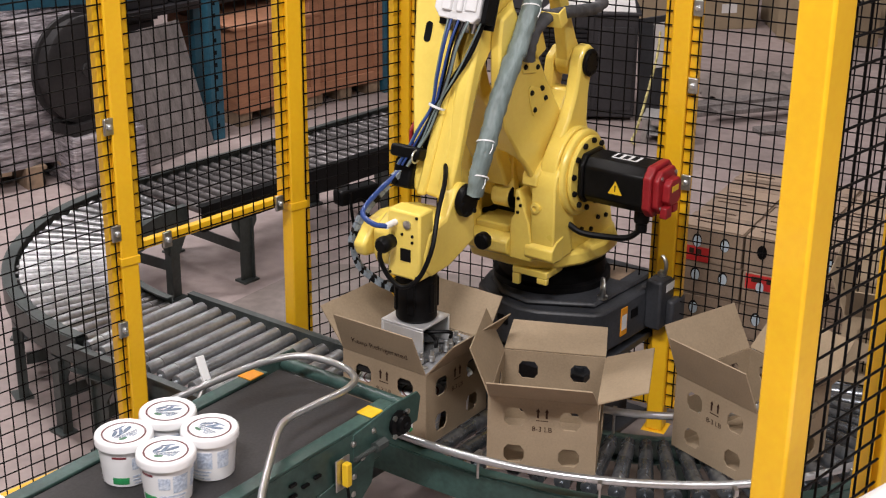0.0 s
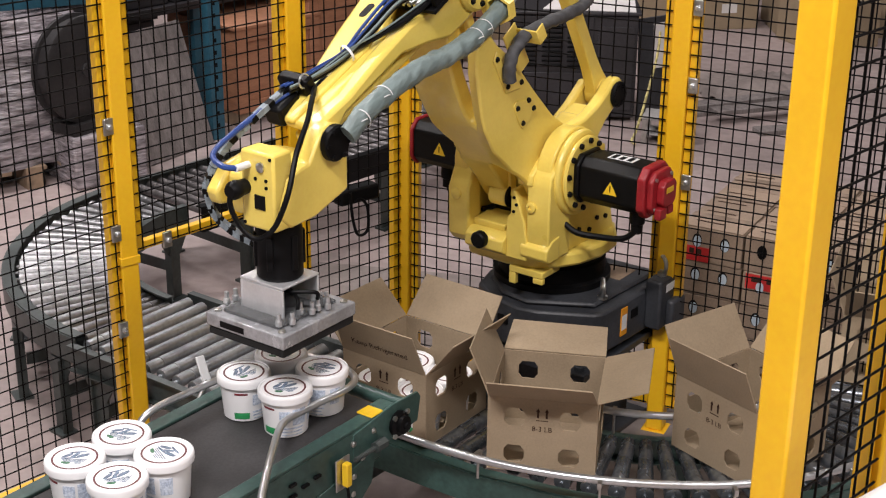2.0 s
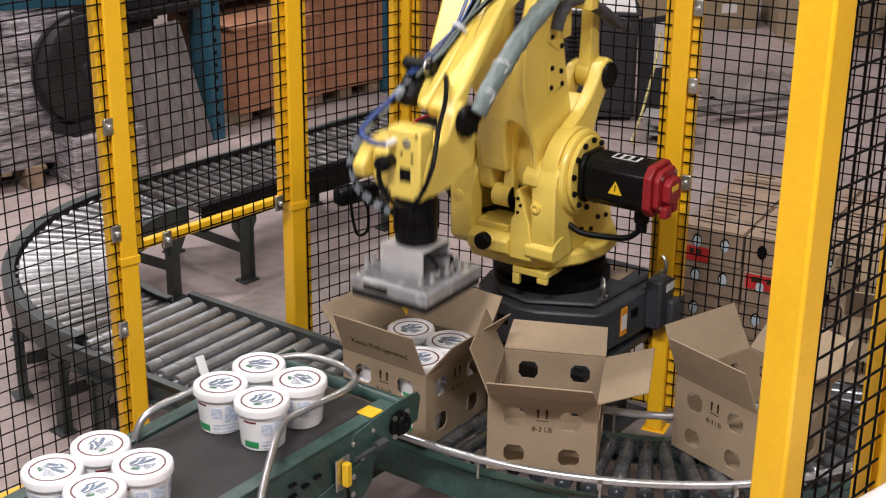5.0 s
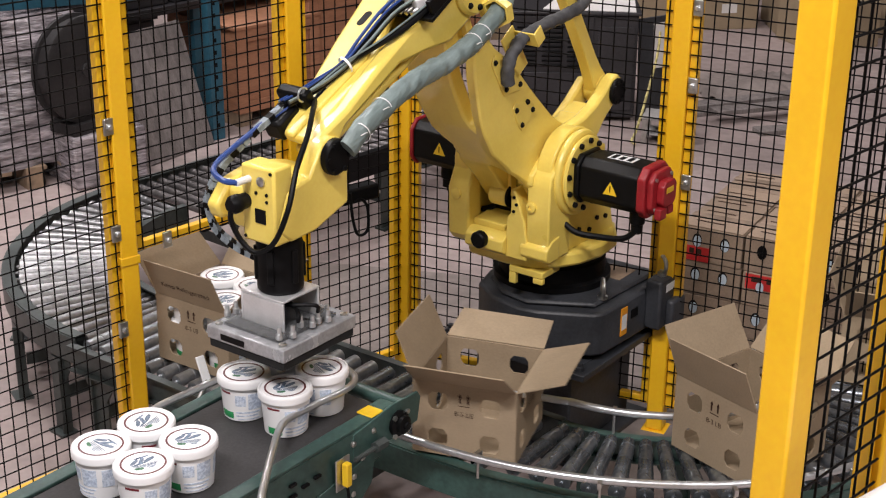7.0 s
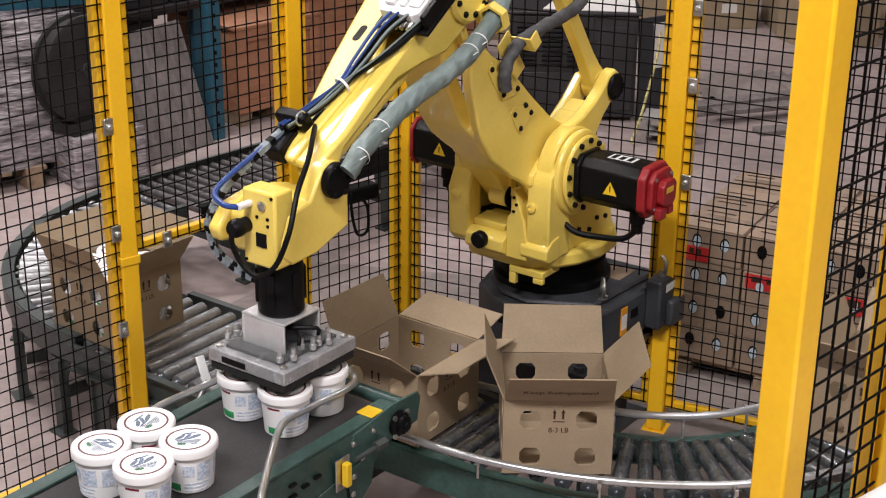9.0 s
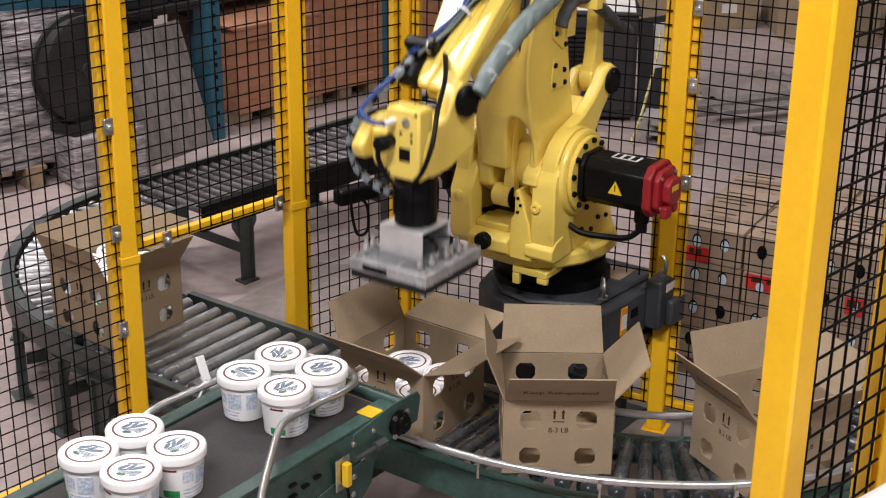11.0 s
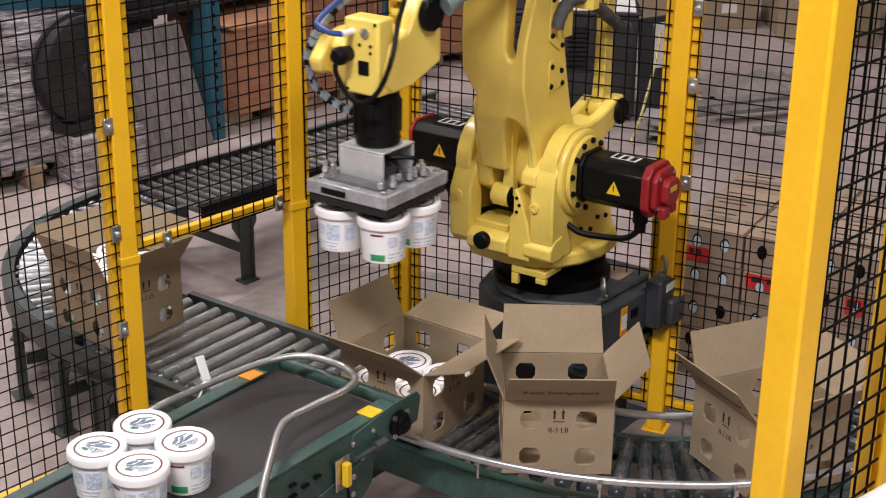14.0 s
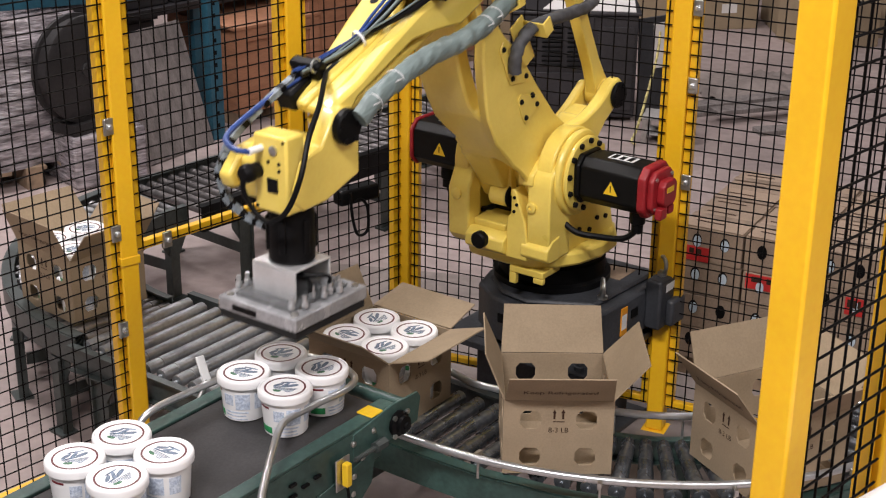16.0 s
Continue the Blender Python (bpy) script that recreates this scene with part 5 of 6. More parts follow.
# ---- hall background ----
def crate(p, yaw, w, d, h, label):
    t = thing("wooden_crate", pose(p[0], p[1], 0, 0, 0, yaw), label, "crate", "wooden crates")
    for x in (-w / 2 + 0.06, 0, w / 2 - 0.06):
        bm = B()
        box(bm, x - 0.05, x + 0.05, 0.0, d, 0, 0.09)
        part("skid", bm, "pallet", t, bev=0.004)
    bm = B()
    box(bm, -w / 2, w / 2, 0, d, 0.09, h)
    part("body", bm, "crate", t, bev=0.004)
    for x0, x1, z0, z1 in ((-w / 2 - 0.01, -w / 2 + 0.07, 0.09, h), (w / 2 - 0.07, w / 2 + 0.01, 0.09, h), (-w / 2 + 0.07, w / 2 - 0.07, h - 0.08, h), (-w / 2 + 0.07, w / 2 - 0.07, 0.09, 0.16)):
        bm = B()
        box(bm, x0, x1, -0.02, 0.0, z0, z1)
        part("batten", bm, "crate", t, bev=0.003)
    bm = B()
    box(bm, -w / 2 - 0.02, w / 2 + 0.02, -0.03, d + 0.02, h, h + 0.02)
    part("lid", bm, "crate", t, bev=0.003)


crate((-1.06, 9.02), 46, 0.66, 0.7, 0.62, "tall reddish brown plywood crate")
crate((-0.66, 9.46), 44, 0.62, 0.7, 0.72, "reddish brown plywood crate with a lid")
crate((-0.05, 10.35), 40, 0.8, 0.8, 0.75, "reddish brown plywood crate at the back")

# assumed rack shelf; its dark blocks stand in for the dim rack interior
RACK = pose(-1.395, 8.56, 0, 0, 0, 49)
t = thing("rack_shelf", RACK, "assumed rack shelf with dark blocks added for the dim rack interior", "rack")
bm = B()
box(bm, -1.1, 1.55, 0.36, 1.1, 0.72, 0.77)
part("deck", bm, "cabinet", t, bev=0.004)
for k in range(7):
    bm = B()
    box(bm, -1.08 + k * 0.375, -0.74 + k * 0.375, 0.40, 1.05, 0.77, 1.18 + 0.06 * (k % 3))
    part("bin", bm, "cabinet", t, bev=0.012)
for x in (-1.06, 0.2, 1.5):
    for y in (0.40, 1.05):
        bm = B()
        box(bm, x - 0.03, x + 0.03, y - 0.03, y + 0.03, 0.0, 0.72)
        part("leg", bm, "rackblue", t)
# dark box added in place of the unlit gap behind the plywood sheet
t = thing("storage_bin", RACK, "dark block added for the dark gap under the rack shelf", "bin")
bm = B()
box(bm, -0.98, -0.06, 0.46, 1.0, 0.0, 0.68)
part("body", bm, "cabinet", t, bev=0.012)
bm = B()
box(bm, -1.0, -0.04, 0.45, 1.01, 0.68, 0.70)
part("lid", bm, "cabinet", t, bev=0.004)
for p, h in (((-1.395, 8.56), 2.6), ((-0.40, 9.70), 2.6), ((-2.35, 8.6), 2.6)):
    t = thing("rack_upright", pose(p[0], p[1], 0, 0, 0, 42), "teal painted pallet rack upright", "rack", "rack uprights")
    bm = B()
    box(bm, -0.045, 0.045, -0.035, 0.035, 0, h)
    part("column", bm, "rackblue", t, bev=0.006)
    for i in range(22):
        bm = B()
        box(bm, -0.008, 0.008, -0.0365, -0.035, 0.08 + i * 0.075, 0.105 + i * 0.075)
        part("slot", bm, "black", t)
t = thing("rack_beam", pose(-2.0, 7.997, 0.945, 0, 0, 46.8), "teal pallet rack beam", "rack")
bm = B()
box(bm, -1.3, 0.70, -0.03, 0.03, 0, 0.12, pose(0, 0, 0, 0, 4.2, 0))
part("beam", bm, "rackblue", t, bev=0.004)

t = thing("plywood_sheet", pose(-1.727, 7.946, 0.0, 0, 0, 58.1), "weathered grey plywood sheet leaning on the rack", "board")
bm = B()
box(bm, 0.0, 0.617, -0.010, 0.010, 0.003, 0.765, pose(0, 0, 0, -18, 0, 0))
part("sheet", bm, "ply", t, bev=0.002)

# pallet of wrapped goods with a black drum before it
t = thing("wrapped_pallet", pose(-2.52, 7.95, 0, 0, 0, 38), "pallet of dark goods in clear stretch wrap", "pallet load")
for k in range(5):
    bm = B()
    box(bm, -0.45 + k * 0.2, -0.33 + k * 0.2, -0.45, 0.45, 0.10, 0.12)
    part("deck_board", bm, "pallet", t)
for x in (-0.4, 0, 0.4):
    bm = B()
    box(bm, x - 0.05, x + 0.05, -0.45, 0.45, 0.0, 0.10)
    part("stringer", bm, "pallet", t)
bm = B()
rows = []
nz, na = 16, 40
for i in range(nz + 1):
    z = 0.12 + 0.82 * i / nz
    row = []
    for j in range(na):
        a = 2 * math.pi * j / na
        c, s = math.cos(a), math.sin(a)
        k = 1 / max(abs(c), abs(s)) ** 0.82
        n = noise.noise(Vector((c * 2.2, s * 2.2, z * 3))) * 0.05 + noise.noise(Vector((c * 6, s * 6, z * 9))) * 0.022
        r = (0.43 - 0.05 * (i / nz) ** 3) * k + n
        row.append(bm.verts.new((r * c, r * s, z + (noise.noise(Vector((c * 3, s * 3, 5))) * 0.06 if i == nz else 0))))
    rows.append(row)
for a, b in zip(rows, rows[1:]):
    for j in range(na):
        bm.faces.new((a[j], a[(j + 1) % na], b[(j + 1) % na], b[j]))
bm.faces.new(rows[-1]), bm.faces.new(rows[0][::-1])
part("wrap_cover", bm, "wrap", t)
t = thing("wrapped_pallet", pose(-1.98, 7.86, 0, 0, 0, 40), "low wrapped block beside the pallet load", "pallet load")
bm = B()
box(bm, -0.22, 0.22, -0.22, 0.25, 0.0, 0.30)
part("block", bm, "wrap", t, bev=0.014)
t = thing("cable_drum", pose(-1.99, 7.76, 0.64, 0, 0, 56), "large round black reel standing on edge", "reel")
bm = B()
lathe(bm, [(0.02, -0.050), (0.20, -0.052), (0.285, -0.062), (0.297, -0.055), (0.297, -0.035), (0.275, -0.03), (0.275, 0.03), (0.297, 0.035), (0.297, 0.055), (0.285, 0.062), (0.02, 0.05)], 48, pose(0, 0, 0, 90, 0, 0))
part("flange", bm, "drum", t)
bm = B()
cyl_y(bm, 0, 0, 0.04, -0.066, 0.066, 20)
part("hub", bm, "drum", t)
t = thing("reel_stand", pose(-1.99, 7.76, 0.302, 0, 0, 56), "low dark stand under the reel", "stand")
bm = B()
box(bm, -0.16, 0.16, -0.10, 0.10, 0.0, 0.06)
part("block", bm, "drum", t)

# charcoal machine cabinet
t = thing("machine_cabinet", pose(0.81, 9.02, 0, 0, 0, -2), "charcoal machine cabinet with louvred panel", "machine")
bm = B()
box(bm, -0.40, 0.40, 0, 0.6, 0.03, 0.69)
part("body", bm, "cabinet", t, bev=0.01)
bm = B()
box(bm, -0.42, 0.42, -0.02, 0.62, 0.69, 0.71)
part("top", bm, "cabinet", t, bev=0.006)
bm = B()
box(bm, -0.38, 0.12, -0.012, 0.0, 0.36, 0.68)
pl = part("louvre_panel", bm, "cabinet", t, bev=0.003)
for i in range(9):
    for j in range(3):
        bm = B()
        prism(bm, [(-0.012, 0), (-0.030, 0.012), (-0.026, 0.016), (-0.012, 0.010)], -0.36 + j * 0.16, -0.23 + j * 0.16, "x")
        part("louvre", bm, "black", pl, m=pose(0, 0, 0.36 + i * 0.03))
bm = B()
box(bm, 0.15, 0.38, -0.010, 0.0, 0.08, 0.62)
part("door", bm, "cabinet", t, bev=0.004)
bm = B()
box(bm, -0.38, 0.12, -0.010, 0.0, 0.06, 0.32)
part("door", bm, "cabinet", t, bev=0.004)
bm = B()
prism(bm, [(-0.2, 0.05), (0.38, 0.0), (0.40, 0.35), (-0.1, 0.4)], 0.711, 0.716, "z")
part("paper_sheet", bm, "paper", t, "loose white paper sheet on top")
t = thing("leaning_panel", pose(1.245, 9.03, 0, 0, 0, 34), "dark grey sheet panel leaning at the cabinet's side", "panel")
bm = B()
box(bm, 0.0, 0.36, 0.0, 0.02, 0.0, 0.66, pose(0, 0, 0, -3, 0, 0))
part("sheet", bm, "base", t, bev=0.003)
bm = B()
box(bm, 0.11, 0.20, -0.004, -0.002, 0.33, 0.62, pose(0, 0, 0, -3, 0, 0))
part("paper_sheet", bm, "paper", t, "taped white paper sheet")
t = thing("steel_stand", pose(1.36, 8.62, 0, 0, 0, -15), "small grey steel stand beside the cabinet", "stand")
bm = B()
box(bm, -0.14, 0.14, -0.10, 0.12, 0.15, 0.165)
box(bm, -0.13, 0.13, -0.09, 0.11, 0.05, 0.06)
part("shelf", bm, "wall", t, bev=0.004)
for x in (-0.12, 0.12):
    for y in (-0.08, 0.10):
        bm = B()
        box(bm, x - 0.015, x + 0.015, y - 0.015, y + 0.015, 0, 0.15)
        part("leg", bm, "zinc", t)
t = thing("hanging_rope", pose(1.21, 8.7, 0.0), "pale yellow rope hanging beside the cabinet", "rope")
bm = B()
tube(bm, [(0.105, 0.1, 0.64), (0.09, 0.06, 0.50), (0.03, 0.0, 0.25), (-0.03, -0.08, 0.06), (-0.06, -0.12, 0.012), (-0.05, -0.20, 0.012)], 0.008, 8)
part("strand", bm, "rope", t)

# pallet of finished cartons beyond the fence
SP, SY, PW, PH = (0.94, 5.41), -29, 0.262, 0.142
t = thing("pallet", pose(SP[0], SP[1], 0, 0, 0, SY), "flat wooden pallet under the stacked cartons", "pallet")
for k in range(4):
    bm = B()
    box(bm, 0.0, 3 * PW, 0.02 + k * 0.22, 0.12 + k * 0.22, 0.055, 0.073)
    part("deck_board", bm, "pallet", t)
for x in (0.0, 0.35, 0.70):
    bm = B()
    box(bm, x, x + 0.08, 0.0, 0.79, 0.0, 0.055)
    part("stringer", bm, "pallet", t)
for lay in range(4):
    for cx in range(3):
        for cy in range(3):
            q = pose(SP[0], SP[1], 0, 0, 0, SY) @ Vector(((cx + 0.5) * PW, (cy + 0.5) * PW, 0))
            t = thing("stacked_carton", pose(q.x, q.y, 0.073 + lay * PH, 0, 0, SY + (cx * 7 + lay * 5 + cy * 3) % 3 - 1), "closed brown carton with oval holes showing tubs", "cardboard box", "stacked cartons")
            g = PW / 2 - 0.004
            bm = B()
            box(bm, -g, g, -g, g, 0.001, PH - 0.002)
            part("body", bm, "card_shade", t, bev=0.003)
            if cy == 0:
                for hx in (-0.058, 0.056):
                    # black disc paints the shaded inside of the hole, pale disc the tub
                    bm = B()
                    lathe(bm, [(0.024, 0), (0.024, 0.0015)], 14, Matrix.Translation((hx, -g - 0.0005, 0.088)) @ pose(0, 0, 0, 90, 0, 0) @ Matrix.Diagonal((0.82, 1.2, 1, 1)))
                    ho = part("hole", bm, "black", t, "oval hole with a pale tub behind")
                    if (cx + lay + (hx > 0) * 3) % 4:
                        bm = B()
                        lathe(bm, [(0.020, 0), (0.020, 0.0015)], 14, Matrix.Translation((hx + 0.002, -g - 0.0022, 0.085)) @ pose(0, 0, 0, 90, 0, 0) @ Matrix.Diagonal((0.80, 1.2, 1, 1)))
                        part("tub_side", bm, "tub_shaded", ho)
                lb = {(3, 0): (-0.13, -0.005, 0.002, 0.062), (2, 1): (-0.115, 0.125, 0.075, 0.135), (2, 2): (0.02, 0.10, 0.05, 0.12), (1, 0): (0.0, 0.0, 0, 0)}.get((lay, cx))
                if lb and lb[1] > lb[0]:
                    bm = B()
                    box(bm, lb[0], lb[1], -g - 0.0035, -g - 0.0005, lb[2], lb[3])
                    rl = part("red_label", bm, "tape", t, "red sticker")
                    for k in range(3):
                        bm = B()
                        w = (lb[1] - lb[0]) / 4
                        box(bm, lb[0] + w * (k + 0.4), lb[0] + w * (k + 1), -g - 0.0045, -g - 0.0035, lb[2] + 0.03, lb[3] - 0.008)
                        part("print_bar", bm, "print", rl)
            if lay == 3:
                for k, sg in enumerate((-1, 1)):
                    bm = B()
                    prism(bm, [(-g + 0.004, sg * 0.003), (g - 0.004, sg * 0.003), (g - 0.002, sg * g * 0.98), (-g + 0.002, sg * g * 0.98)], PH - 0.001, PH + 0.004 + 0.004 * k, "z", pose(0, 0, 0, 0, (cx - cy) * 0.8, 0))
                    fl = part("flap", bm, "card_shade", t)
                    bm = B()
                    box(bm, -0.09, 0.03, sg * 0.06 - 0.005, sg * 0.06 + 0.005, PH + 0.0048 + 0.004 * k, PH + 0.0054 + 0.004 * k, pose(0, 0, 0, 0, (cx - cy) * 0.8, 0))
                    part("print_bar", bm, "print", fl)
                bm = B()
                box(bm, -g, g, -0.022, 0.022, PH + 0.0086, PH + 0.0094, pose(0, 0, 0, 0, (cx - cy) * 0.8, 0))
                part("tape", bm, "clear_tape", t, "clear glossy packing tape")

# far right: cartons, boards and racking
for i, (x, y, w, d, h, yw) in enumerate(((2.25, 11.9, 0.5, 0.4, 0.30, 12), (3.0, 11.3, 0.6, 0.5, 0.35, 20), (1.75, 12.3, 0.9, 0.6, 0.4, 5), (3.0, 8.6, 0.5, 0.5, 0.5, -15), (2.9, 7.6, 0.5, 0.5, 0.35, -10), (0.4, 11.6, 0.9, 0.7, 0.7, 0), (3.1, 11.8, 0.9, 0.7, 0.9, 0))):
    t = thing("shipping_carton", pose(x, y, 0, 0, 0, yw), "taped brown shipping carton on the floor", "cardboard box", "shipping cartons")
    bm = B()
    box(bm, -w / 2, w / 2, -d / 2, d / 2, 0, h)
    part("body", bm, "card", t, bev=0.004)
    bm = B()
    box(bm, -w / 2 + 0.01, w / 2 - 0.01, -0.025, 0.025, h, h + 0.001)
    part("tape", bm, "paper", t)
    bm = B()
    box(bm, -0.06, 0.07, -d / 2 - 0.0015, -d / 2, h * 0.45, h * 0.7)
    part("address_label", bm, "paper", t)
for k, (x, y, rz, z, L) in enumerate(((2.0, 9.35, 22, 0.0, 0.9), (2.02, 9.42, 24, 0.03, 0.95), (2.1, 9.15, 19, 0.06, 0.8), (2.2, 8.85, 14, 0.0, 0.5))):
    t = thing("timber_board", pose(x, y, z, 0, 0, rz), "grey weathered timber board lying on the floor", "board", "timber boards")
    bm = B()
    box(bm, -L / 2, L / 2, -0.06, 0.06, 0.0, 0.03)
    part("board", bm, "ply", t, bev=0.003)
t = thing("tarpaulin", pose(2.25, 9.9, 0), "crumpled pale sheet over a low pile", "sheet")
bm = B()
nx = 18
V = [[bm.verts.new((-0.5 + i / nx, -0.35 + 0.7 * j / nx, 0.005 + max(0, 0.07 * math.sin(math.pi * i / nx) * math.sin(math.pi * j / nx) + 0.05 * noise.noise(Vector((i * 0.5, j * 0.5, 0)))))) for j in range(nx + 1)] for i in range(nx + 1)]
for i in range(nx):
    for j in range(nx):
        bm.faces.new((V[i][j], V[i + 1][j], V[i + 1][j + 1], V[i][j + 1]))
part("sheet", bm, "darker_grey", t)
for i, x in enumerate((2.95, 4.1)):
    t = thing("rack_upright", pose(x, 9.0 + i * 0.6, 0, 0, 0, -20), "dark green pallet rack upright", "rack", "rack uprights")
    bm = B()
    box(bm, -0.045, 0.045, -0.035, 0.035, 0, 2.6)
    part("column", bm, "green", t, bev=0.006)
t = thing("rack_beam", pose(3.0, 9.0, 0.85, 0, 0, 25), "dark green pallet rack beam", "rack")
bm = B()
box(bm, -0.1, 1.4, -0.03, 0.03, 0, 0.11)
part("beam", bm, "green", t, bev=0.004)

# small things in the cell
t = thing("floor_bracket", pose(0.198, 5.307, 0, 0, 0, -20), "orange steel floor bracket near the robot stand", "bracket")
bm = B()
box(bm, -0.05, 0.05, -0.04, 0.04, 0, 0.006)
prism(bm, [(-0.034, 0.006), (0.034, 0.006), (0.030, 0.17), (-0.030, 0.17)], -0.03, 0.0, "y")
part("plate", bm, "orange", t, bev=0.003)
bm = B()
box(bm, -0.008, 0.008, -0.034, -0.030, 0.05, 0.11)
part("slot", bm, "black", t)
t = thing("cable_loop", pose(-0.33, 5.20, 0.60, 0, 0, 40), "black cable loop hanging on the fence", "cable")
bm = B()
tube(bm, [(-0.05, -0.03, 0.25), (-0.045, -0.035, 0.16), (-0.03, -0.04, 0.09), (0.0, -0.04, 0.075), (0.025, -0.04, 0.10), (0.025, -0.035, 0.18), (0.0, -0.03, 0.215), (-0.03, -0.03, 0.21)], 0.006, 8)
part("loop", bm, "black", t)
bm = B()
box(bm, -0.09, 0.09, -0.03, 0.03, 0.20, 0.26)
part("connector_body", bm, "black", t, bev=0.01)
t = thing("printed_bag", pose(0.60, 1.70, 1.10, 0, 0, 40), "white printed sack with red writing bars", "bag")
bm = B()
box(bm, -0.10, 0.4, -0.1, 0.2, 0.0, 0.36)
part("sack", bm, "paper", t, bev=0.03)
bm = B()
box(bm, -0.02, 0.1, -0.05, 0.0, 0.3602, 0.3612)
part("print_bar", bm, "tape", t)
t = thing("work_table", pose(0.60, 1.70, 0, 0, 0, 40), "plain grey table under the sack", "table")
bm = B()
box(bm, -0.10, 0.45, -0.12, 0.25, 1.06, 1.10)
part("tabletop", bm, "wall", t, bev=0.004)
for x in (-0.06, 0.41):
    for y in (-0.08, 0.21):
        bm = B()
        box(bm, x - 0.02, x + 0.02, y - 0.02, y + 0.02, 0, 1.06)
        part("leg", bm, "zinc", t)


# ---- what moves ----
TOOL = [(0, .872, 1.03), (.3, .872, 1.03), (.4, .872, 1.09), (.5, .874, 1.288), (.6, .885, 1.50), (.7, .95, 1.64), (.8, 1.03, 1.685), (.9, 1.10, 1.69), (1.0, 1.165, 1.655), (1.1, 1.25, 1.56), (1.2, 1.36, 1.47), (1.3, 1.42, 1.42), (1.4, 1.445, 1.385), (1.5, 1.45, 1.371),
        (2.0, 1.456, 1.356), (2.5, 1.456, 1.31), (2.7, 1.456, 1.247), (2.8, 1.456, 1.247), (3.0, 1.456, 1.331)]
LIFT = [(3.1, 1.456, 1.42), (3.2, 1.45, 1.54), (3.3, 1.40, 1.62), (3.4, 1.33, 1.655), (3.5, 1.23, 1.66), (3.6, 1.12, 1.685), (3.7, 1.02, 1.68), (3.8, .95, 1.62), (3.9, .90, 1.51), (4.0, .883, 1.385), (4.1, .875, 1.28), (4.2, .873, 1.172)]
AWAY = [(.4, .872, 1.15), (.5, .874, 1.288), (.6, .885, 1.50), (.7, .95, 1.64), (.8, 1.03, 1.685), (.9, 1.10, 1.69), (1.0, 1.165, 1.655), (1.1, 1.25, 1.56), (1.2, 1.36, 1.47), (1.3, 1.42, 1.42), (1.4, 1.445, 1.385)]
TOOL += LIFT + [(4.35, .873, 1.115), (4.8, .873, 1.115)] + [(t + 4.5, w, z) for t, w, z in AWAY] + [(6.2, 1.456, 1.316), (8.1, 1.456, 1.316), (8.5, 1.456, 1.29), (8.9, 1.456, 1.247), (9.0, 1.456, 1.247), (9.1, 1.456, 1.32)]
TOOL += [(t + 6.1, w, z - 0.01) for t, w, z in LIFT] + [(10.45, .873, 1.0), (10.8, .873, 1.0)] + [(t + 10.47, w, z) for t, w, z in AWAY[:4]] + [(11.3, .985, 1.665), (11.4, 1.07, 1.66), (11.5, 1.16, 1.614), (11.6, 1.27, 1.52), (11.7, 1.37, 1.45), (11.8, 1.43, 1.39), (11.9, 1.446, 1.352), (12.0, 1.45, 1.331), (12.5, 1.456, 1.316), (12.9, 1.456, 1.247), (13.2, 1.456, 1.247), (13.4, 1.456, 1.36), (13.5, 1.455, 1.447), (13.6, 1.44, 1.55), (13.7, 1.39, 1.62), (13.8, 1.30, 1.655), (13.9, 1.18, 1.67), (14.0, 1.055, 1.65), (14.1, .965, 1.61), (14.2, .91, 1.53), (14.3, .885, 1.41), (14.4, .876, 1.305), (14.5, .872, 1.178), (14.65, .872, 1.115), (15.0, .872, 1.115), (15.1, .873, 1.22), (15.2, .876, 1.43), (15.3, .89, 1.57), (15.4, .935, 1.645), (15.5, 1.003, 1.665), (15.6, 1.08, 1.68), (15.7, 1.17, 1.65), (15.8, 1.26, 1.55), (15.9, 1.345, 1.46), (16.0, 1.41, 1.392)]
TT, TW, TZ = (np.array(c, float) for c in zip(*TOOL))


def tool_at(t):
    w, z = float(np.interp(t, TT, TW)), float(np.interp(t, TT, TZ))
    return w, z, 2.45 * (1.456 - w) / 0.585


def tool_world(t):
    w, z, sw = tool_at(t)
    return pose(J1.x, J1.y, 0, 0, 0, ARM_RZ + sw) @ Vector((w, 0, z)), sw


STEPS = [i / 10 for i in range(161)]


def belt_rows(table):
    """Distance along the belt from the pick place, by time."""
    ts, ss = zip(*table)
    return lambda t: float(np.interp(t, ts, ss))


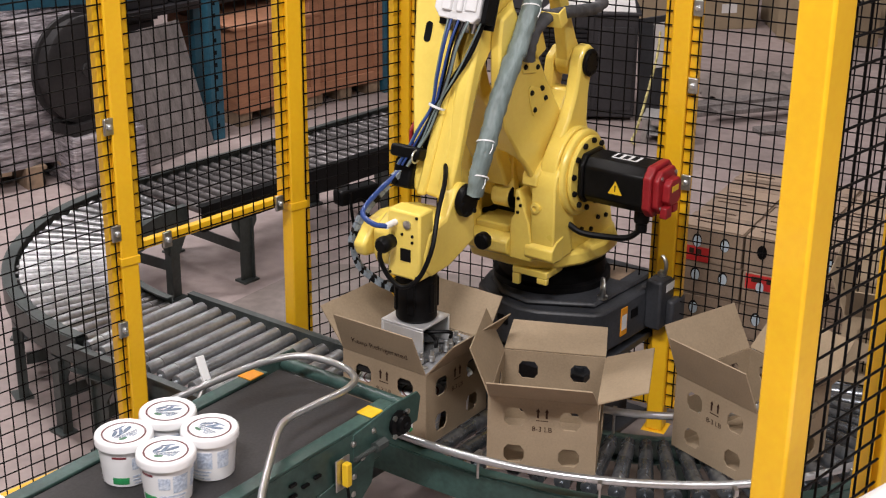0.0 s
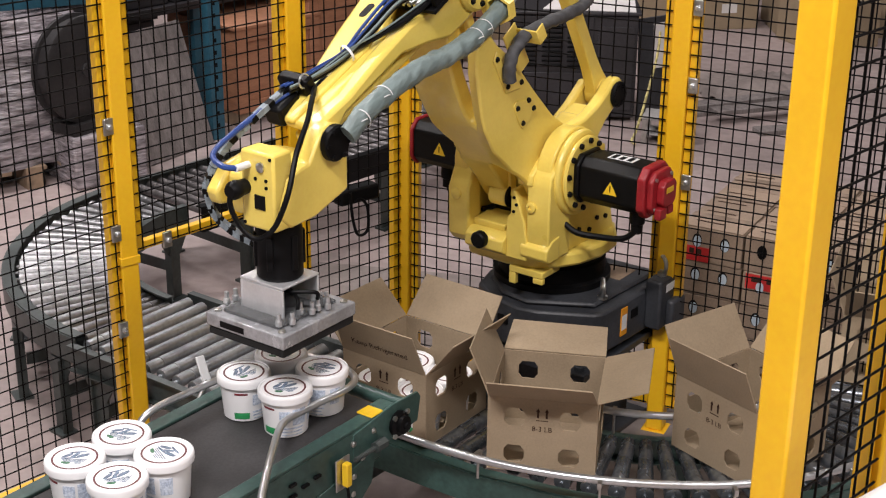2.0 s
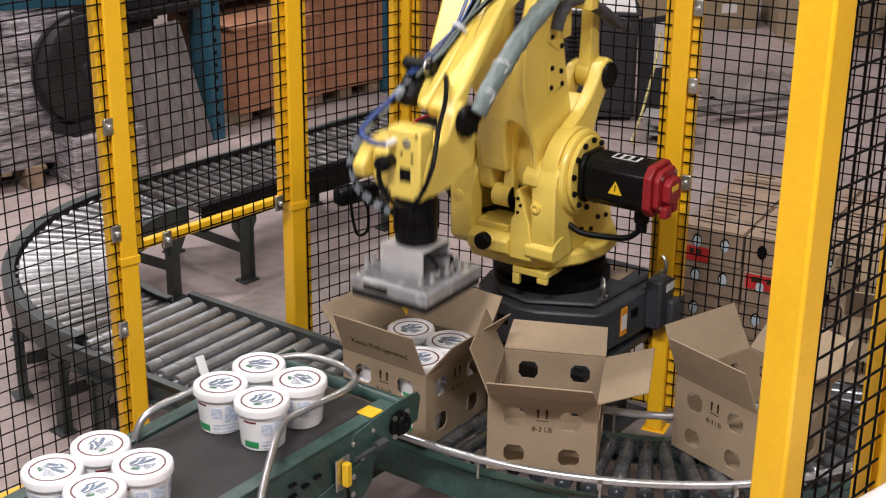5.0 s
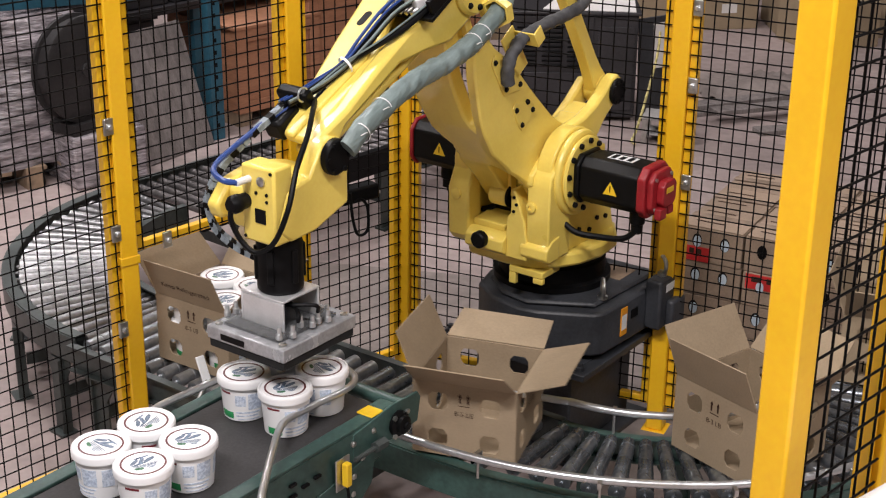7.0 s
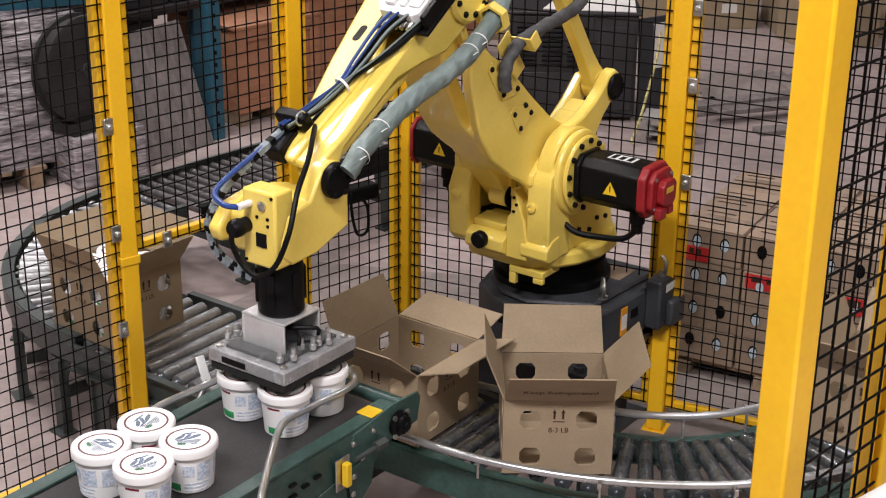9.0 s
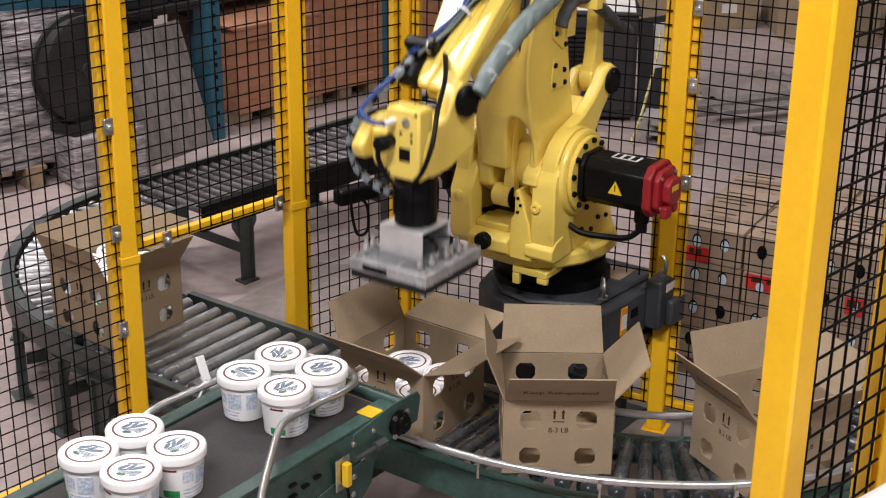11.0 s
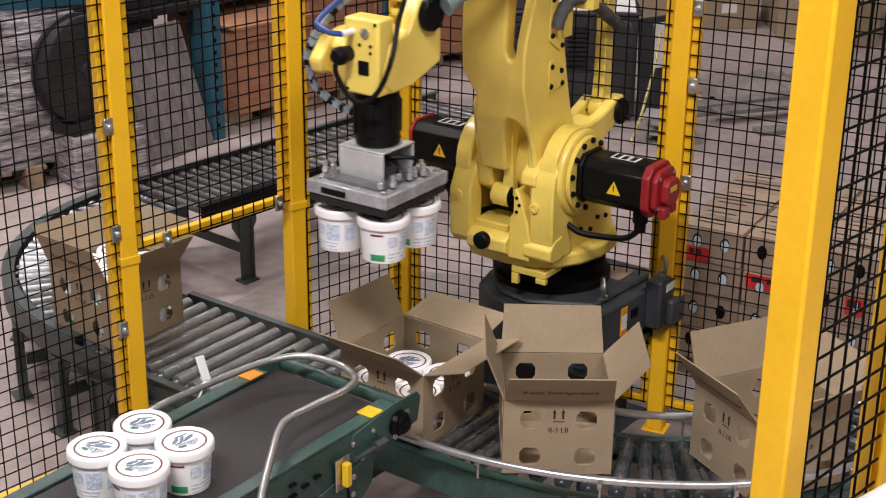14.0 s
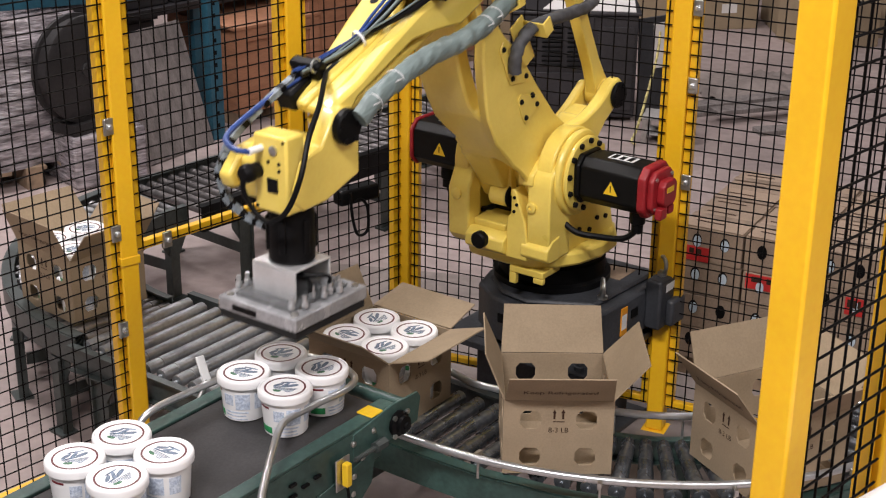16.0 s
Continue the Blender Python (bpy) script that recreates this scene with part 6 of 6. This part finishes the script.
def motions():
    sw_rows, lo, up, cr, li, wr = [], [], [], [], [], []
    for t in STEPS:
        w, z, sw = tool_at(t)
        px_, pz_ = w - 0.13 - JW, z + 0.10 - JZ
        d = math.hypot(px_, pz_)
        th = math.atan2(pz_, px_) + math.acos((d * d + L1 * L1 - L2 * L2) / (2 * d * L1))
        ex, ez = JW + L1 * math.cos(th), JZ + L1 * math.sin(th)
        al = math.atan2(JZ + pz_ - ez, JW + px_ - ex)
        sw_rows.append((t, pose(J1.x, J1.y, 0, 0, 0, ARM_RZ + sw)))
        lo.append((t, pose(JW, 0, JZ, 0, -math.degrees(th), 0)))
        up.append((t, pose(ex, 0, ez, 0, -math.degrees(al), 0)))
        ps = al - 0.096 + math.pi
        cr.append((t, pose(JW, 0, JZ + 0.017, 0, -math.degrees(ps), 0)))
        li.append((t, pose(JW + CR * math.cos(ps), 0, JZ + 0.017 + CR * math.sin(ps), 0, -math.degrees(th), 0)))
        wr.append((t, pose(w, 0, z)))
    walk(robot, sw_rows), walk(lower, lo), walk(upper, up), walk(crank, cr), walk(link, li), walk(wrist, wr), walk(grip, wr)

    boxes = dict(
        a=[(0, -0.084, 4.237, -36), (5.2, -0.084, 4.237, -36), (5.5, -0.14, 4.27, -36), (6.3, -0.47, 4.47, -36), (7.0, -0.763, 4.677, -34.5), (7.5, -1.0, 4.83, -37), (7.85, -1.17, 4.90, -38), (8.0, -1.191, 4.91, -38), (15.2, -1.191, 4.91, -38), (15.5, -1.23, 4.95, -38.5), (16.0, -1.37, 5.13, -41)],
        b=[(0, 0.33, 4.02, -10), (6.55, 0.33, 4.02, -10), (6.75, 0.27, 4.035, -12), (7.0, 0.12, 4.10, -18), (7.3, -0.06, 4.20, -33), (7.5, -0.11, 4.235, -36), (9.3, -0.11, 4.235, -36), (10.3, -0.11, 4.235, -36), (10.5, -0.092, 4.235, -36), (15.15, -0.092, 4.235, -36), (15.5, -0.12, 4.255, -36), (16.0, -0.20, 4.315, -36)],
        c=[(0, 0.955, 4.01, 37), (7.45, 0.955, 4.01, 37), (7.7, 0.915, 3.985, 33), (8.0, 0.775, 3.95, 19), (8.3, 0.585, 3.95, 8), (8.6, 0.42, 4.01, 1), (8.9, 0.35, 4.02, 0), (16, 0.35, 4.02, 0)],
        d=[(0, 1.57, 4.60, -22), (8.4, 1.57, 4.60, -22), (9.0, 1.40, 4.15, -36), (9.6, 1.08, 3.95, -58), (9.9, 0.993, 3.91, -64), (16, 0.993, 3.91, -64)])
    for ob, k in ((box_a, "a"), (box_b, "b"), (box_c, "c"), (box_d, "d")):
        walk(ob, [(t, pose(x, y, Z0, 0, 0, yw)) for t, x, y, yw in boxes[k]])

    def box_at(k, t):
        c = list(zip(*boxes[k]))
        return [float(np.interp(t, c[0], c[i])) for i in (1, 2, 3)]

    S = [belt_rows([(0, -.456), (1.15, -.030), (1.3, 0), (16, 0)]),
         belt_rows([(0, -1.085), (1.15, -.665), (1.35, -.621), (3.55, -.621), (3.65, -.60), (5.2, -.02), (5.3, 0), (16, 0)]),
         belt_rows([(0, -1.71), (1.15, -1.275), (1.3, -1.23), (3.55, -1.23), (3.65, -1.21), (5.35, -.56), (5.5, -.534), (9.2, -.534), (9.3, -.51), (10.6, -.02), (10.7, 0), (16, 0)]),
         belt_rows([(0, -2.33), (1.3, -1.85), (3.55, -1.85), (5.4, -1.15), (5.5, -1.11), (9.2, -1.11), (10.6, -.59), (10.75, -.576), (13.85, -.576), (14.0, -.548), (15.4, -.025), (15.55, 0), (16, 0)]),
         belt_rows([(0, -2.95), (1.3, -2.47), (3.55, -2.47), (5.5, -1.77), (9.2, -1.77), (10.7, -1.21), (13.85, -1.196), (14.0, -1.168), (15.4, -.645), (15.55, -.621), (16, -.621)])]
    # batch: lifted at, set down at, carton, layer
    plan = [(2.8, 4.4, "a", 1), (9.0, 10.45, "b", 0), (13.2, 14.65, "b", 1), None, None]
    for i, tubs in enumerate(BATCH[:5]):
        for k, ob in enumerate(tubs):
            rows = []
            yr = TURN[4 * i + k]
            for t in STEPS:
                p = plan[i]
                if p is None or t <= p[0]:
                    c = PICK + BELT_DIR * S[i](t) + Vector((0, 0, BELT_Z - 0.003))
                    q, yaw = spot(c, BELT_RZ, k), 0
                elif t <= p[1]:
                    tw, sw = tool_world(t)
                    c = Vector((tw.x, tw.y, tw.z - 1.247 + BELT_Z - 0.003))
                    q, yaw = spot(c, BELT_RZ + sw, k), sw
                else:
                    x, y, yw = box_at(p[2], t)
                    q, yaw = spot(Vector((x, y, Z0 + 0.006 + 0.116 * p[3])), BELT_RZ + yw + 36, k, 0.99), yw + 36
                rows.append((t, pose(q.x, q.y, q.z, 0, 0, yr + yaw)))
            walk(ob, rows)
    for k, ob in enumerate(BATCH[5]):
        rows = []
        for t in STEPS:
            x, y, yw = box_at("a", t)
            q = spot(Vector((x, y, Z0 + 0.006)), BELT_RZ + yw + 36, k, 0.99)
            rows.append((t, pose(q.x, q.y, q.z, 0, 0, TURN[20 + k] + yw + 36)))
        walk(ob, rows)


motions()
